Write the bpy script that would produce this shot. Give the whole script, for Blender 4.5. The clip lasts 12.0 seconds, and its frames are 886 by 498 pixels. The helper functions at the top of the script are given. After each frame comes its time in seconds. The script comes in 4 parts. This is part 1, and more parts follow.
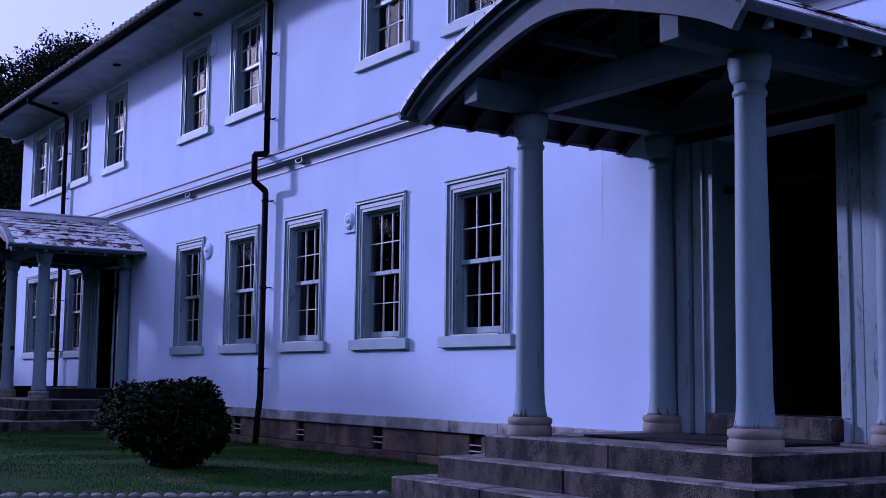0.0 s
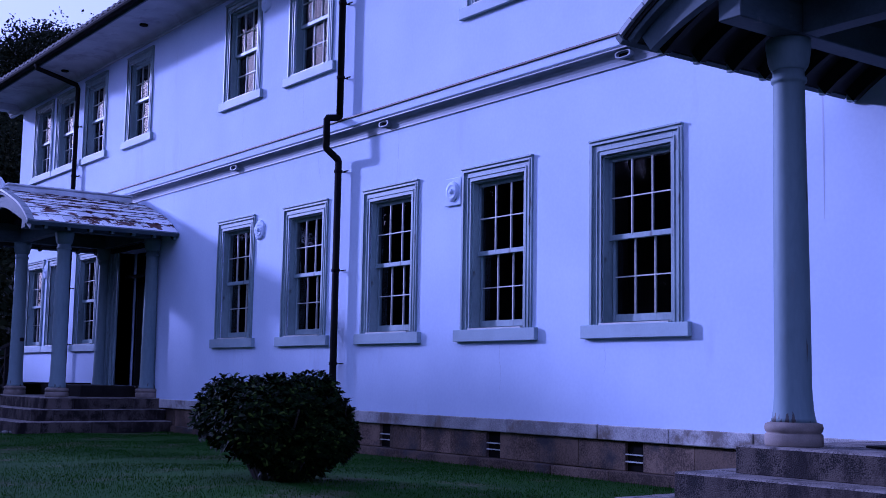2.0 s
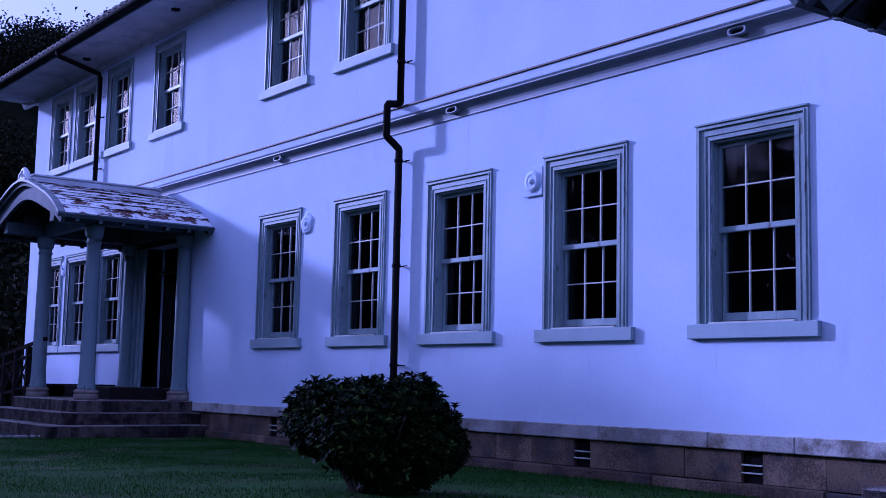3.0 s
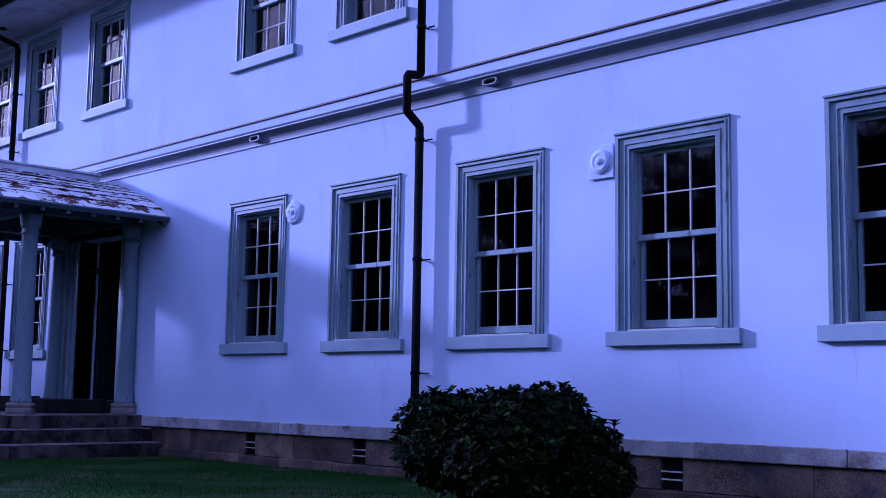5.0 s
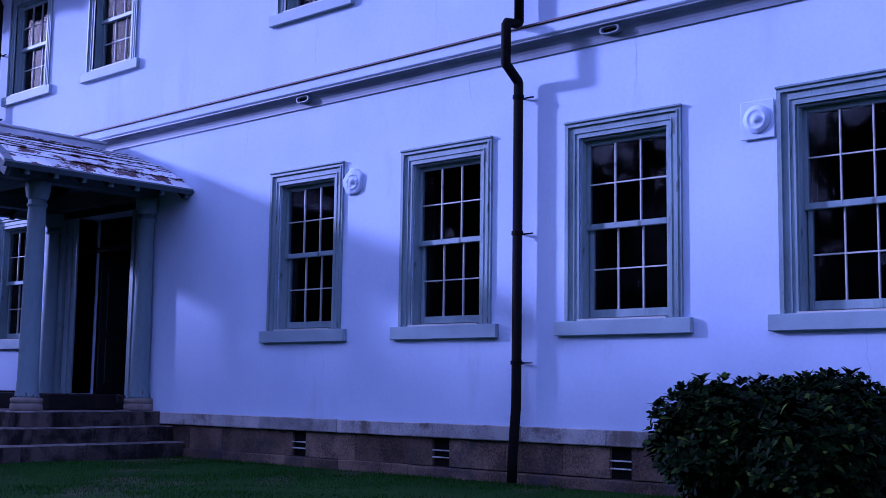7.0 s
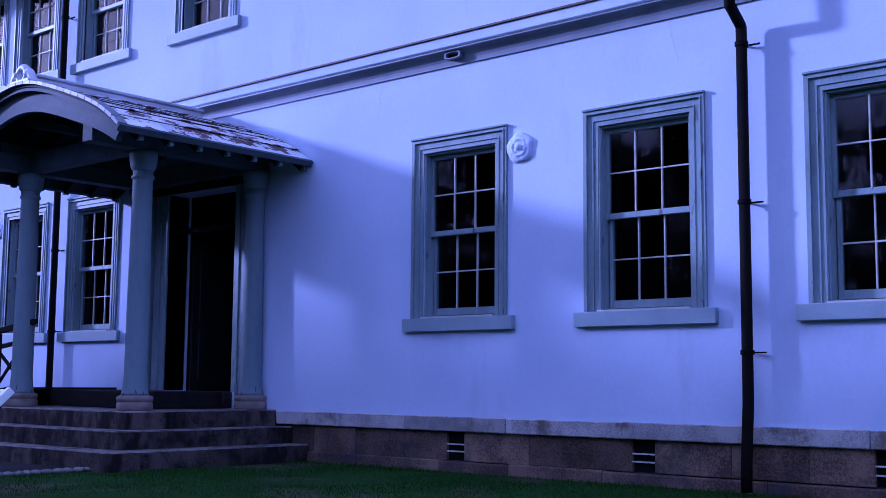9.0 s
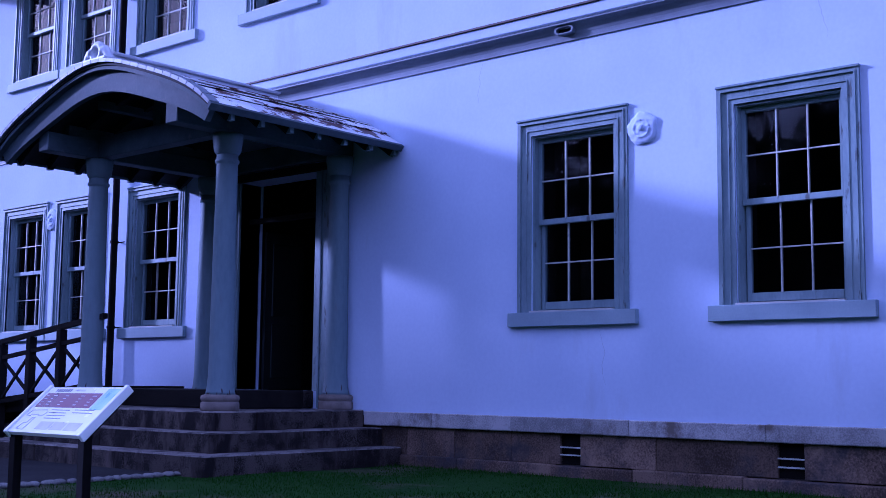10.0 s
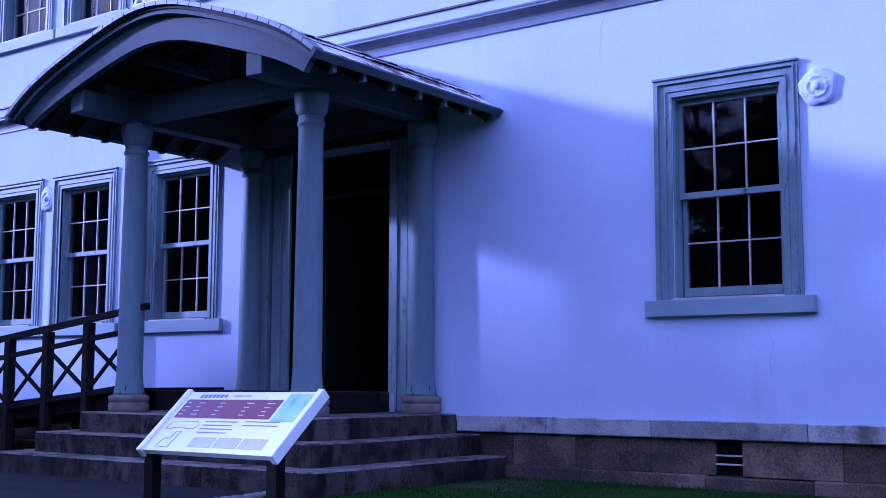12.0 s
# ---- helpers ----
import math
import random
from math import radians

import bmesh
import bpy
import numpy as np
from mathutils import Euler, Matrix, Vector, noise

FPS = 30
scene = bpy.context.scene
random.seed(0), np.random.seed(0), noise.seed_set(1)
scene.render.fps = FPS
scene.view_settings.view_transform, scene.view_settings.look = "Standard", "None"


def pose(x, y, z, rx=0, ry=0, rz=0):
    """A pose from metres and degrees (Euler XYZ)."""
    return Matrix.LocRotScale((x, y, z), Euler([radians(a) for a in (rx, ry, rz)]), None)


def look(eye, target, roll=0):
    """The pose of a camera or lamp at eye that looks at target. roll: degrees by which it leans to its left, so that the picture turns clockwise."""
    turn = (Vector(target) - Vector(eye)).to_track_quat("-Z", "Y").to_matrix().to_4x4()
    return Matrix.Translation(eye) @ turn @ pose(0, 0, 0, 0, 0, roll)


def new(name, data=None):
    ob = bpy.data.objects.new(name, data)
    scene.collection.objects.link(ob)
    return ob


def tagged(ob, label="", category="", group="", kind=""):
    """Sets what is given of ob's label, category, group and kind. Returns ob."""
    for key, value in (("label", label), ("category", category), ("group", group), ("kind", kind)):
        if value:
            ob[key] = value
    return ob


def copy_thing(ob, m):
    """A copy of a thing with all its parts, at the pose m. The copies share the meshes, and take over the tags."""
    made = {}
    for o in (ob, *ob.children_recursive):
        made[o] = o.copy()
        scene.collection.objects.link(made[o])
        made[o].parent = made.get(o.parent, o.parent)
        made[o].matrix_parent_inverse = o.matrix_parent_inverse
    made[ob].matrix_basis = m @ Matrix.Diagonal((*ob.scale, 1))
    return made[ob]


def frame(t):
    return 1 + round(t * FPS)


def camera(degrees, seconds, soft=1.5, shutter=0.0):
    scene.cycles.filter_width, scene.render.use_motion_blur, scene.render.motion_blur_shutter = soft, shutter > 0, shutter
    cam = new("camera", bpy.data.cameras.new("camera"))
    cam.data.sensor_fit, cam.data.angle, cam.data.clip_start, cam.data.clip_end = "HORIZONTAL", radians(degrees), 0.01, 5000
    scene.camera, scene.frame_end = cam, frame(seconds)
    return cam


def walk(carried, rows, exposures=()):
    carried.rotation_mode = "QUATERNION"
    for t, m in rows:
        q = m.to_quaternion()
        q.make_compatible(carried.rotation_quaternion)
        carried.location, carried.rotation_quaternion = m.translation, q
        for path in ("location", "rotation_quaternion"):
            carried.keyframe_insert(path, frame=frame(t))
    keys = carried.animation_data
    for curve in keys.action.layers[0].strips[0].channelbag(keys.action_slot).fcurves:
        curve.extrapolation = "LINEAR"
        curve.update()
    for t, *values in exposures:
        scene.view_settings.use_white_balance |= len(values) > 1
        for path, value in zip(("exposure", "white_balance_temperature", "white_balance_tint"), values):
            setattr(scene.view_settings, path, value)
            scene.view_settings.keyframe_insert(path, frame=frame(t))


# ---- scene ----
cam = camera(40.6, 12.0, 0.7)
PATH = [
    (0, (-0.573, -0.854, 1.241), (0.541, 0.794, 1.455), 0.6),
    (0.5, (-0.604, -0.09, 1.216), (0.529, 1.545, 1.43), 0.8),
    (1, (-0.668, 0.658, 1.199), (0.481, 2.281, 1.411), 0.8),
    (1.5, (-0.737, 1.41, 1.176), (0.424, 3.025, 1.389), 0.9),
    (2, (-0.842, 2.159, 1.161), (0.33, 3.765, 1.378), 1.0),
    (2.5, (-0.975, 2.871, 1.145), (0.204, 4.471, 1.367), 1.2),
    (3, (-1.11, 3.55, 1.143), (0.081, 5.141, 1.365), 1.2),
    (3.2, (-1.197, 3.792, 1.144), (0.003, 5.376, 1.366), 1.2),
    (4.8, (-1.433, 6.021, 1.163), (-0.068, 7.463, 1.398), 0.8),
    (5, (-1.445, 6.278, 1.143), (-0.071, 7.712, 1.381), 0.9),
    (5.5, (-1.47, 6.914, 1.104), (-0.076, 8.328, 1.346), 0.7),
    (6, (-1.467, 7.542, 1.088), (-0.06, 8.943, 1.328), 0.8),
    (6.5, (-1.555, 8.208, 1.127), (-0.122, 9.584, 1.353), 0.7),
    (6.7, (-1.541, 8.425, 1.087), (-0.091, 9.783, 1.317), 0.8),
    (8.3, (-1.683, 10.445, 1.077), (-0.176, 11.74, 1.302), 0.5),
    (8.5, (-1.632, 10.686, 1.083), (-0.131, 11.989, 1.305), 0.5),
    (9, (-1.622, 11.359, 1.08), (-0.127, 12.669, 1.302), 0.5),
    (9.5, (-1.636, 12.007, 1.076), (-0.145, 13.321, 1.297), 0.6),
    (10, (-1.68, 12.697, 1.057), (-0.187, 14.009, 1.279), 0.6),
    (10.5, (-1.669, 13.33, 1.054), (-0.172, 14.638, 1.276), 0.5),
    (11, (-1.654, 13.979, 1.062), (-0.126, 15.25, 1.284), 0.5),
    (11.5, (-1.631, 14.601, 1.062), (-0.071, 15.834, 1.281), 0.3),
    (12, (-1.617, 15.272, 1.066), (-0.021, 16.458, 1.284), 0.2),
]
SUN_TO = Vector((-1.0, 2.35, 0.78)).normalized()
EXPO = [(0, -0.55, 4420, 52), (0.6, -0.06, 4260, 58), (1.5, -0.17, 4150, 60), (2.0, -0.42, 4140, 60), (2.5, -0.50, 4130, 60), (3.2, -0.51, 4130, 60),
        (5, -0.43, 4120, 60), (6.5, -0.33, 4110, 60), (8.5, -0.22, 4070, 58), (10, -0.14, 4070, 58), (11, 0.02, 4060, 57), (12, 0.24, 4060, 57)]
walk(cam, [(t, look(eye, target, roll)) for t, eye, target, roll in PATH], EXPO)

# ---- world and sun ----
world = bpy.data.worlds.new("sky")
scene.world = world
world.use_nodes = True
wn = world.node_tree
sky = wn.nodes.new("ShaderNodeTexSky")
sky.sky_type = "NISHITA"
sky.sun_disc = False
sky.sun_elevation = math.asin(SUN_TO.z)
sky.sun_rotation = math.atan2(SUN_TO.x, SUN_TO.y)
sky.dust_density, sky.air_density = 5.0, 1.0
wn.nodes["Background"].inputs["Strength"].default_value = 0.108
veil = wn.nodes.new("ShaderNodeMix")   # thin high cloud over the clear sky
veil.data_type = "RGBA"
veil.inputs["Factor"].default_value = 0.68
veil.inputs["B"].default_value = (10.4, 10.5, 10.7, 1)
wn.links.new(sky.outputs[0], veil.inputs["A"])
wn.links.new(veil.outputs["Result"], wn.nodes["Background"].inputs["Color"])
sun_data = bpy.data.lights.new("sun", "SUN")
sun_data.energy, sun_data.angle, sun_data.color = 3.3, radians(3.0), (1.0, 0.94, 0.88)
sun = new("sun", sun_data)
sun.matrix_world = look(SUN_TO * 60, (0, 0, 0))

# ---- plan ----
WX = 7.575          # front of the plaster
GZ = 0.2            # ground
PLAT = 0.757        # porch floor
Y0, Y1 = -3.0, 30.75
LOW = [10.487 + 2.18 * i for i in range(5)] + [25.86, 27.66, 29.15]
UPP = [10.5, 12.65, 17.04, 19.21, 23.5, 25.82, 27.6, 29.1]
DOORS = [6.08, 23.43]
LOWZ, UPPZ = (1.6, 3.622), (5.45, 7.22)
HALF_OPEN, DOOR_HALF, DOOR_Z, DOOR_HEAD = 0.478, 0.68, (0.95, 2.99), 3.46
COURSE, EAVE = -0.075, -0.04   # heights of the string course and the eaves against their profiles


# ---- materials ----
def links(m):
    return m.node_tree.nodes, m.node_tree.links


def ramp(nodes, stops):
    r = nodes.new("ShaderNodeValToRGB")
    r.color_ramp.elements[0].position, r.color_ramp.elements[0].color = stops[0][0], (*stops[0][1], 1)
    r.color_ramp.elements[1].position, r.color_ramp.elements[1].color = stops[-1][0], (*stops[-1][1], 1)
    for p, c in stops[1:-1]:
        e = r.color_ramp.elements.new(p)
        e.color = (*c, 1)
    return r


def surface(name, dark, light, scale=6.0, rough=0.7, metal=0.0, bump=0.2, fine=80.0, stretch=(1, 1, 1), stain=None,
            stain_at=(0.62, 0.75), stain_scale=1.5, spread=0.0, bump_dist=0.004, stain_stretch=(1, 1, 1), spec=0.4, speck=0.35, peel=None, hard=1.0):
    """Colour that drifts at two scales, optional stains of their own shape, fine relief, spread by object."""
    m = bpy.data.materials.new(name)
    m.use_nodes = True
    n, l = links(m)
    b = n["Principled BSDF"]
    tc = n.new("ShaderNodeTexCoord")
    mp = n.new("ShaderNodeMapping")
    mp.inputs["Scale"].default_value = stretch
    l.new(tc.outputs["Object"], mp.inputs["Vector"])
    info = n.new("ShaderNodeObjectInfo")
    shift = n.new("ShaderNodeVectorMath")
    shift.operation = "MULTIPLY_ADD"
    shift.inputs[1].default_value = (7.0, 13.0, 19.0)
    l.new(info.outputs["Random"], shift.inputs[0])
    l.new(mp.outputs[0], shift.inputs[2])
    big = n.new("ShaderNodeTexNoise")
    big.inputs["Scale"].default_value, big.inputs["Detail"].default_value = scale, 5
    l.new(shift.outputs[0], big.inputs["Vector"])
    small = n.new("ShaderNodeTexNoise")
    small.inputs["Scale"].default_value, small.inputs["Detail"].default_value = fine, 3
    l.new(shift.outputs[0], small.inputs["Vector"])
    mixv = n.new("ShaderNodeMath")
    mixv.operation = "MULTIPLY_ADD"
    mixv.inputs[1].default_value = speck
    l.new(small.outputs["Fac"], mixv.inputs[0])
    l.new(big.outputs["Fac"], mixv.inputs[2])
    cr = ramp(n, [(0.5 - 0.22 / hard + speck * 0.5, dark), (0.5 + 0.22 / hard + speck * 0.5, light)])
    l.new(mixv.outputs[0], cr.inputs[0])
    col = cr.outputs[0]
    if spread:
        hs = n.new("ShaderNodeHueSaturation")
        ma = n.new("ShaderNodeMapRange")
        ma.inputs["To Min"].default_value, ma.inputs["To Max"].default_value = 1 - spread, 1 + spread
        l.new(info.outputs["Random"], ma.inputs["Value"])
        l.new(ma.outputs[0], hs.inputs["Value"])
        l.new(col, hs.inputs["Color"])
        col = hs.outputs[0]
    if stain:
        smp = n.new("ShaderNodeMapping")
        smp.inputs["Scale"].default_value = stain_stretch
        l.new(tc.outputs["Object"], smp.inputs["Vector"])
        sn = n.new("ShaderNodeTexNoise")
        sn.inputs["Scale"].default_value, sn.inputs["Detail"].default_value = stain_scale, 8
        sn.inputs["Roughness"].default_value = 0.65
        l.new(smp.outputs[0], sn.inputs["Vector"])
        sr = ramp(n, [(stain_at[0], (0, 0, 0)), (stain_at[1], (1, 1, 1))])
        l.new(sn.outputs["Fac"], sr.inputs[0])
        mx = n.new("ShaderNodeMix")
        mx.data_type = "RGBA"
        l.new(sr.outputs[0], mx.inputs["Factor"])
        l.new(col, mx.inputs["A"])
        mx.inputs["B"].default_value = (*stain, 1)
        col = mx.outputs["Result"]
    if peel:  # paint flaked off above the foot, with ragged upright tears
        sep = n.new("ShaderNodeSeparateXYZ")
        l.new(tc.outputs["Object"], sep.inputs[0])
        pm = n.new("ShaderNodeMapping")
        pm.inputs["Scale"].default_value = (1, 1, 0.35)
        l.new(shift.outputs[0], pm.inputs["Vector"])
        pn = n.new("ShaderNodeTexNoise")
        pn.inputs["Scale"].default_value, pn.inputs["Detail"].default_value = 26, 6
        l.new(pm.outputs[0], pn.inputs["Vector"])
        ms = n.new("ShaderNodeMath")
        ms.operation = "MULTIPLY_ADD"
        ms.inputs[1].default_value, ms.inputs[2].default_value = -1.0, 0.22
        l.new(sep.outputs["Z"], ms.inputs[0])
        mc = n.new("ShaderNodeMath")
        mc.operation = "MAXIMUM"
        mc.inputs[1].default_value = -0.14
        l.new(ms.outputs[0], mc.inputs[0])
        ad = n.new("ShaderNodeMath")
        l.new(mc.outputs[0], ad.inputs[0])
        l.new(pn.outputs["Fac"], ad.inputs[1])
        pr = ramp(n, [(0.605, (0, 0, 0)), (0.62, (1, 1, 1))])
        l.new(ad.outputs[0], pr.inputs[0])
        px = n.new("ShaderNodeMix")
        px.data_type = "RGBA"
        l.new(pr.outputs[0], px.inputs["Factor"])
        l.new(col, px.inputs["A"])
        px.inputs["B"].default_value = (*peel, 1)
        col = px.outputs["Result"]
    l.new(col, b.inputs["Base Color"])
    rr = n.new("ShaderNodeMapRange")
    rr.inputs["To Min"].default_value, rr.inputs["To Max"].default_value = max(0.03, rough - 0.12), min(1, rough + 0.12)
    l.new(big.outputs["Fac"], rr.inputs["Value"])
    l.new(rr.outputs[0], b.inputs["Roughness"])
    b.inputs["Metallic"].default_value = metal
    b.inputs["Specular IOR Level"].default_value = spec
    if bump:
        bp = n.new("ShaderNodeBump")
        bp.inputs["Strength"].default_value, bp.inputs["Distance"].default_value = bump, bump_dist
        l.new(mixv.outputs[0], bp.inputs["Height"])
        l.new(bp.outputs[0], b.inputs["Normal"])
    return m


plaster = surface("pale blue limewash", (0.55, 0.62, 0.80), (0.65, 0.72, 0.89), scale=0.9, rough=0.85, bump=0.35, fine=26,
                  stain=(0.50, 0.55, 0.68), stain_at=(0.60, 0.80), stain_scale=1.1, stain_stretch=(1, 1.6, 0.45), bump_dist=0.006)
trim_paint = surface("grey-blue oil paint", (0.15, 0.205, 0.222), (0.275, 0.35, 0.365), scale=3.5, rough=0.5, bump=0.3, fine=45, stretch=(1, 1, 0.35),
                     stain=(0.10, 0.115, 0.115), stain_at=(0.60, 0.66), stain_scale=11, stain_stretch=(1, 1, 0.25))
sill_paint = surface("grey-blue painted stone", (0.27, 0.34, 0.375), (0.345, 0.43, 0.465), scale=3, rough=0.6, bump=0.25, fine=60)
sash_paint = surface("pale sash paint", (0.44, 0.44, 0.40), (0.60, 0.59, 0.54), scale=5, rough=0.5, bump=0.2, fine=50,
                     stain=(0.25, 0.26, 0.25), stain_at=(0.60, 0.68), stain_scale=12)
column_paint = surface("grey-blue column paint", (0.15, 0.205, 0.225), (0.225, 0.29, 0.31), scale=2, rough=0.6, spec=0.2, bump=0.15, fine=30, stretch=(1, 1, 0.3),
                       stain=(0.17, 0.20, 0.21), stain_at=(0.60, 0.72), stain_scale=5, stain_stretch=(1.6, 1.6, 0.35), peel=(0.085, 0.08, 0.075))
# same paint as the columns, darkened to carry the shade under porch and eaves
shaded_paint = surface("grey-blue timber paint darkened for shade", (0.052, 0.07, 0.08), (0.095, 0.124, 0.137), scale=3, rough=0.65, bump=0.3, fine=40, stretch=(0.5, 1, 1), spec=0.15,
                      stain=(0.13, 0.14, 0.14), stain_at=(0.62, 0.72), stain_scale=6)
# granite is darkened for shaded step fronts, the tread copy paled for lit tops
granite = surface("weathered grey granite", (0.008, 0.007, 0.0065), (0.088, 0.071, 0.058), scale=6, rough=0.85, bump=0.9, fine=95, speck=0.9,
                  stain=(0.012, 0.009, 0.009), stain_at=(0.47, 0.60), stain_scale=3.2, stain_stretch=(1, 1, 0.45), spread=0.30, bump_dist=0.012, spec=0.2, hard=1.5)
lit_tread_stone = surface("granite treads in lit tone", (0.07, 0.062, 0.056), (0.225, 0.20, 0.18), scale=5, rough=0.8, bump=0.6, fine=80, speck=0.9,
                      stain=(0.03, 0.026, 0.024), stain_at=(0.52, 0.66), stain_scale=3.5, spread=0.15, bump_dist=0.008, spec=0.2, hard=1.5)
base_stone = surface("granite column base", (0.13, 0.108, 0.088), (0.27, 0.225, 0.185), scale=6, rough=0.8, bump=0.5, fine=110,
                     stain=(0.10, 0.09, 0.08), stain_at=(0.60, 0.75), stain_scale=7)
plinth_stone = surface("tan plinth stone", (0.055, 0.038, 0.027), (0.185, 0.130, 0.088), scale=2.2, rough=0.85, bump=0.6, fine=60, speck=0.7, spec=0.2,
                       stain=(0.045, 0.043, 0.047), stain_at=(0.50, 0.68), stain_scale=2.6, spread=0.35, bump_dist=0.01, hard=1.5)
cap_stone = surface("grey cap stone", (0.22, 0.21, 0.205), (0.44, 0.42, 0.40), scale=3, rough=0.8, bump=0.5, fine=70, speck=0.6, spec=0.25,
                    stain=(0.16, 0.135, 0.11), stain_at=(0.52, 0.62), stain_scale=2.4, spread=0.22, hard=1.6)
mortar = surface("dark joint mortar", (0.035, 0.030, 0.027), (0.08, 0.07, 0.06), scale=8, rough=0.95, bump=0.4)
zinc = surface("painted sheet metal with rust", (0.70, 0.70, 0.70), (0.86, 0.86, 0.86), scale=3, rough=0.5, bump=0.1, fine=60,
               stain=(0.085, 0.03, 0.02), stain_at=(0.508, 0.532), stain_scale=3.8, stain_stretch=(1.1, 1.5, 1.4), spread=0.12)
verge_metal = surface("blue-grey verge metal", (0.16, 0.18, 0.205), (0.26, 0.285, 0.31), scale=5, rough=0.5, bump=0.1, fine=60, spread=0.12)
soffit_white = surface("grey eaves plaster", (0.30, 0.31, 0.34), (0.42, 0.43, 0.46), scale=2, rough=0.9, bump=0.3, stain=(0.22, 0.22, 0.24), stain_at=(0.55, 0.7), stain_scale=1.5, spec=0.1)
zinc_trim = surface("plain sheet metal", (0.48, 0.50, 0.53), (0.62, 0.64, 0.67), scale=5, rough=0.45, bump=0.1, fine=60, spread=0.08)
pipe_paint = surface("black-brown painted iron", (0.004, 0.0035, 0.0035), (0.009, 0.008, 0.0075), scale=6, rough=0.75, bump=0.2, fine=60, spec=0.06)
cove_paint = surface("dull blue-grey cove paint", (0.15, 0.17, 0.205), (0.22, 0.25, 0.29), scale=3, rough=0.5, bump=0.15, spec=0.35)
copper = surface("oxidised brown flashing", (0.05, 0.032, 0.028), (0.12, 0.075, 0.06), scale=6, rough=0.6, bump=0.2)
tile_clay = surface("grey fired roof tile", (0.012, 0.012, 0.013), (0.034, 0.034, 0.036), scale=5, rough=0.75, bump=0.3, spec=0.15)
# near-black colour carries the dimness of the rooms behind the windows
dark_room = surface("room plaster coloured dark for shade", (0.012, 0.011, 0.010), (0.026, 0.023, 0.02), scale=1, rough=0.9, bump=0.1)
# porch-roof shade is put into this near-black colour of deck and rafters
shaded_soffit_wood = surface("underside boards coloured shade-dark", (0.006, 0.006, 0.0065), (0.015, 0.015, 0.016), scale=4, rough=0.8, bump=0.3, stretch=(0.3, 1, 1))
dark_wood = surface("dark boards and shade tone", (0.007, 0.006, 0.006), (0.020, 0.017, 0.015), scale=4, rough=0.85, bump=0.4, stretch=(1, 0.15, 1), spec=0.15)
door_wood = surface("dark green door paint", (0.008, 0.010, 0.010), (0.016, 0.020, 0.020), scale=3, rough=0.5, bump=0.2, stretch=(1, 1, 0.2))
asphalt = surface("dark asphalt", (0.012, 0.012, 0.013), (0.032, 0.031, 0.031), scale=2, rough=0.95, bump=0.8, fine=160, bump_dist=0.006, spec=0.1)
pebble = surface("pale edging stone", (0.10, 0.096, 0.088), (0.24, 0.23, 0.21), scale=8, rough=0.8, bump=0.4, spread=0.25)
turf = surface("dark turf soil", (0.009, 0.037, 0.003), (0.018, 0.056, 0.006), scale=0.9, rough=0.95, bump=1.0, fine=40, bump_dist=0.03,
               stain=(0.075, 0.066, 0.042), stain_at=(0.55, 0.70), stain_scale=0.7, spec=0.05)
sign_white = surface("white sign enamel", (0.88, 0.89, 0.82), (0.92, 0.93, 0.87), scale=3, rough=0.25, bump=0.03)
sign_red = surface("maroon sign print", (0.13, 0.010, 0.035), (0.17, 0.014, 0.045), scale=3, rough=0.3, bump=0.0)
sign_blue = surface("pale blue sign print", (0.22, 0.48, 0.60), (0.50, 0.72, 0.80), scale=8, rough=0.3, bump=0.0)
sign_ink = surface("grey sign ink", (0.16, 0.16, 0.18), (0.25, 0.25, 0.27), scale=8, rough=0.3, bump=0.0)
sign_tint = surface("light grey sign print", (0.50, 0.47, 0.52), (0.62, 0.62, 0.66), scale=8, rough=0.3, bump=0.0)
leaf_litter = surface("dark woodland floor", (0.005, 0.007, 0.004), (0.012, 0.014, 0.008), scale=0.4, rough=1.0, bump=0.6, fine=6, spec=0.0)
bark = surface("brown bark", (0.03, 0.024, 0.018), (0.08, 0.065, 0.05), scale=12, rough=0.9, bump=0.8, stretch=(1, 1, 0.3))


def foliage(name, stops, rough=0.45):
    m = bpy.data.materials.new(name)
    m.use_nodes = True
    n, l = links(m)
    b = n["Principled BSDF"]
    g = n.new("ShaderNodeNewGeometry")
    r = ramp(n, stops)
    l.new(g.outputs["Random Per Island"], r.inputs[0])
    l.new(r.outputs[0], b.inputs["Base Color"])
    b.inputs["Roughness"].default_value = rough
    b.inputs["Specular IOR Level"].default_value = 0.03
    return m


# the bright last stop paints highlights onto a few random leaves
leaf_mat = foliage("dark leaf with painted highlights", [(0, (0.0012, 0.0035, 0.0005)), (0.90, (0.004, 0.012, 0.001)), (1, (0.05, 0.078, 0.008))], 0.6)
blade_mat = foliage("grass blade", [(0, (0.009, 0.038, 0.003)), (0.93, (0.018, 0.062, 0.005)), (1, (0.05, 0.075, 0.015))], 0.8)
wood_mat = foliage("far woodland leaf", [(0, (0.004, 0.007, 0.003)), (0.7, (0.011, 0.015, 0.006)), (1, (0.028, 0.029, 0.013))], 0.7)


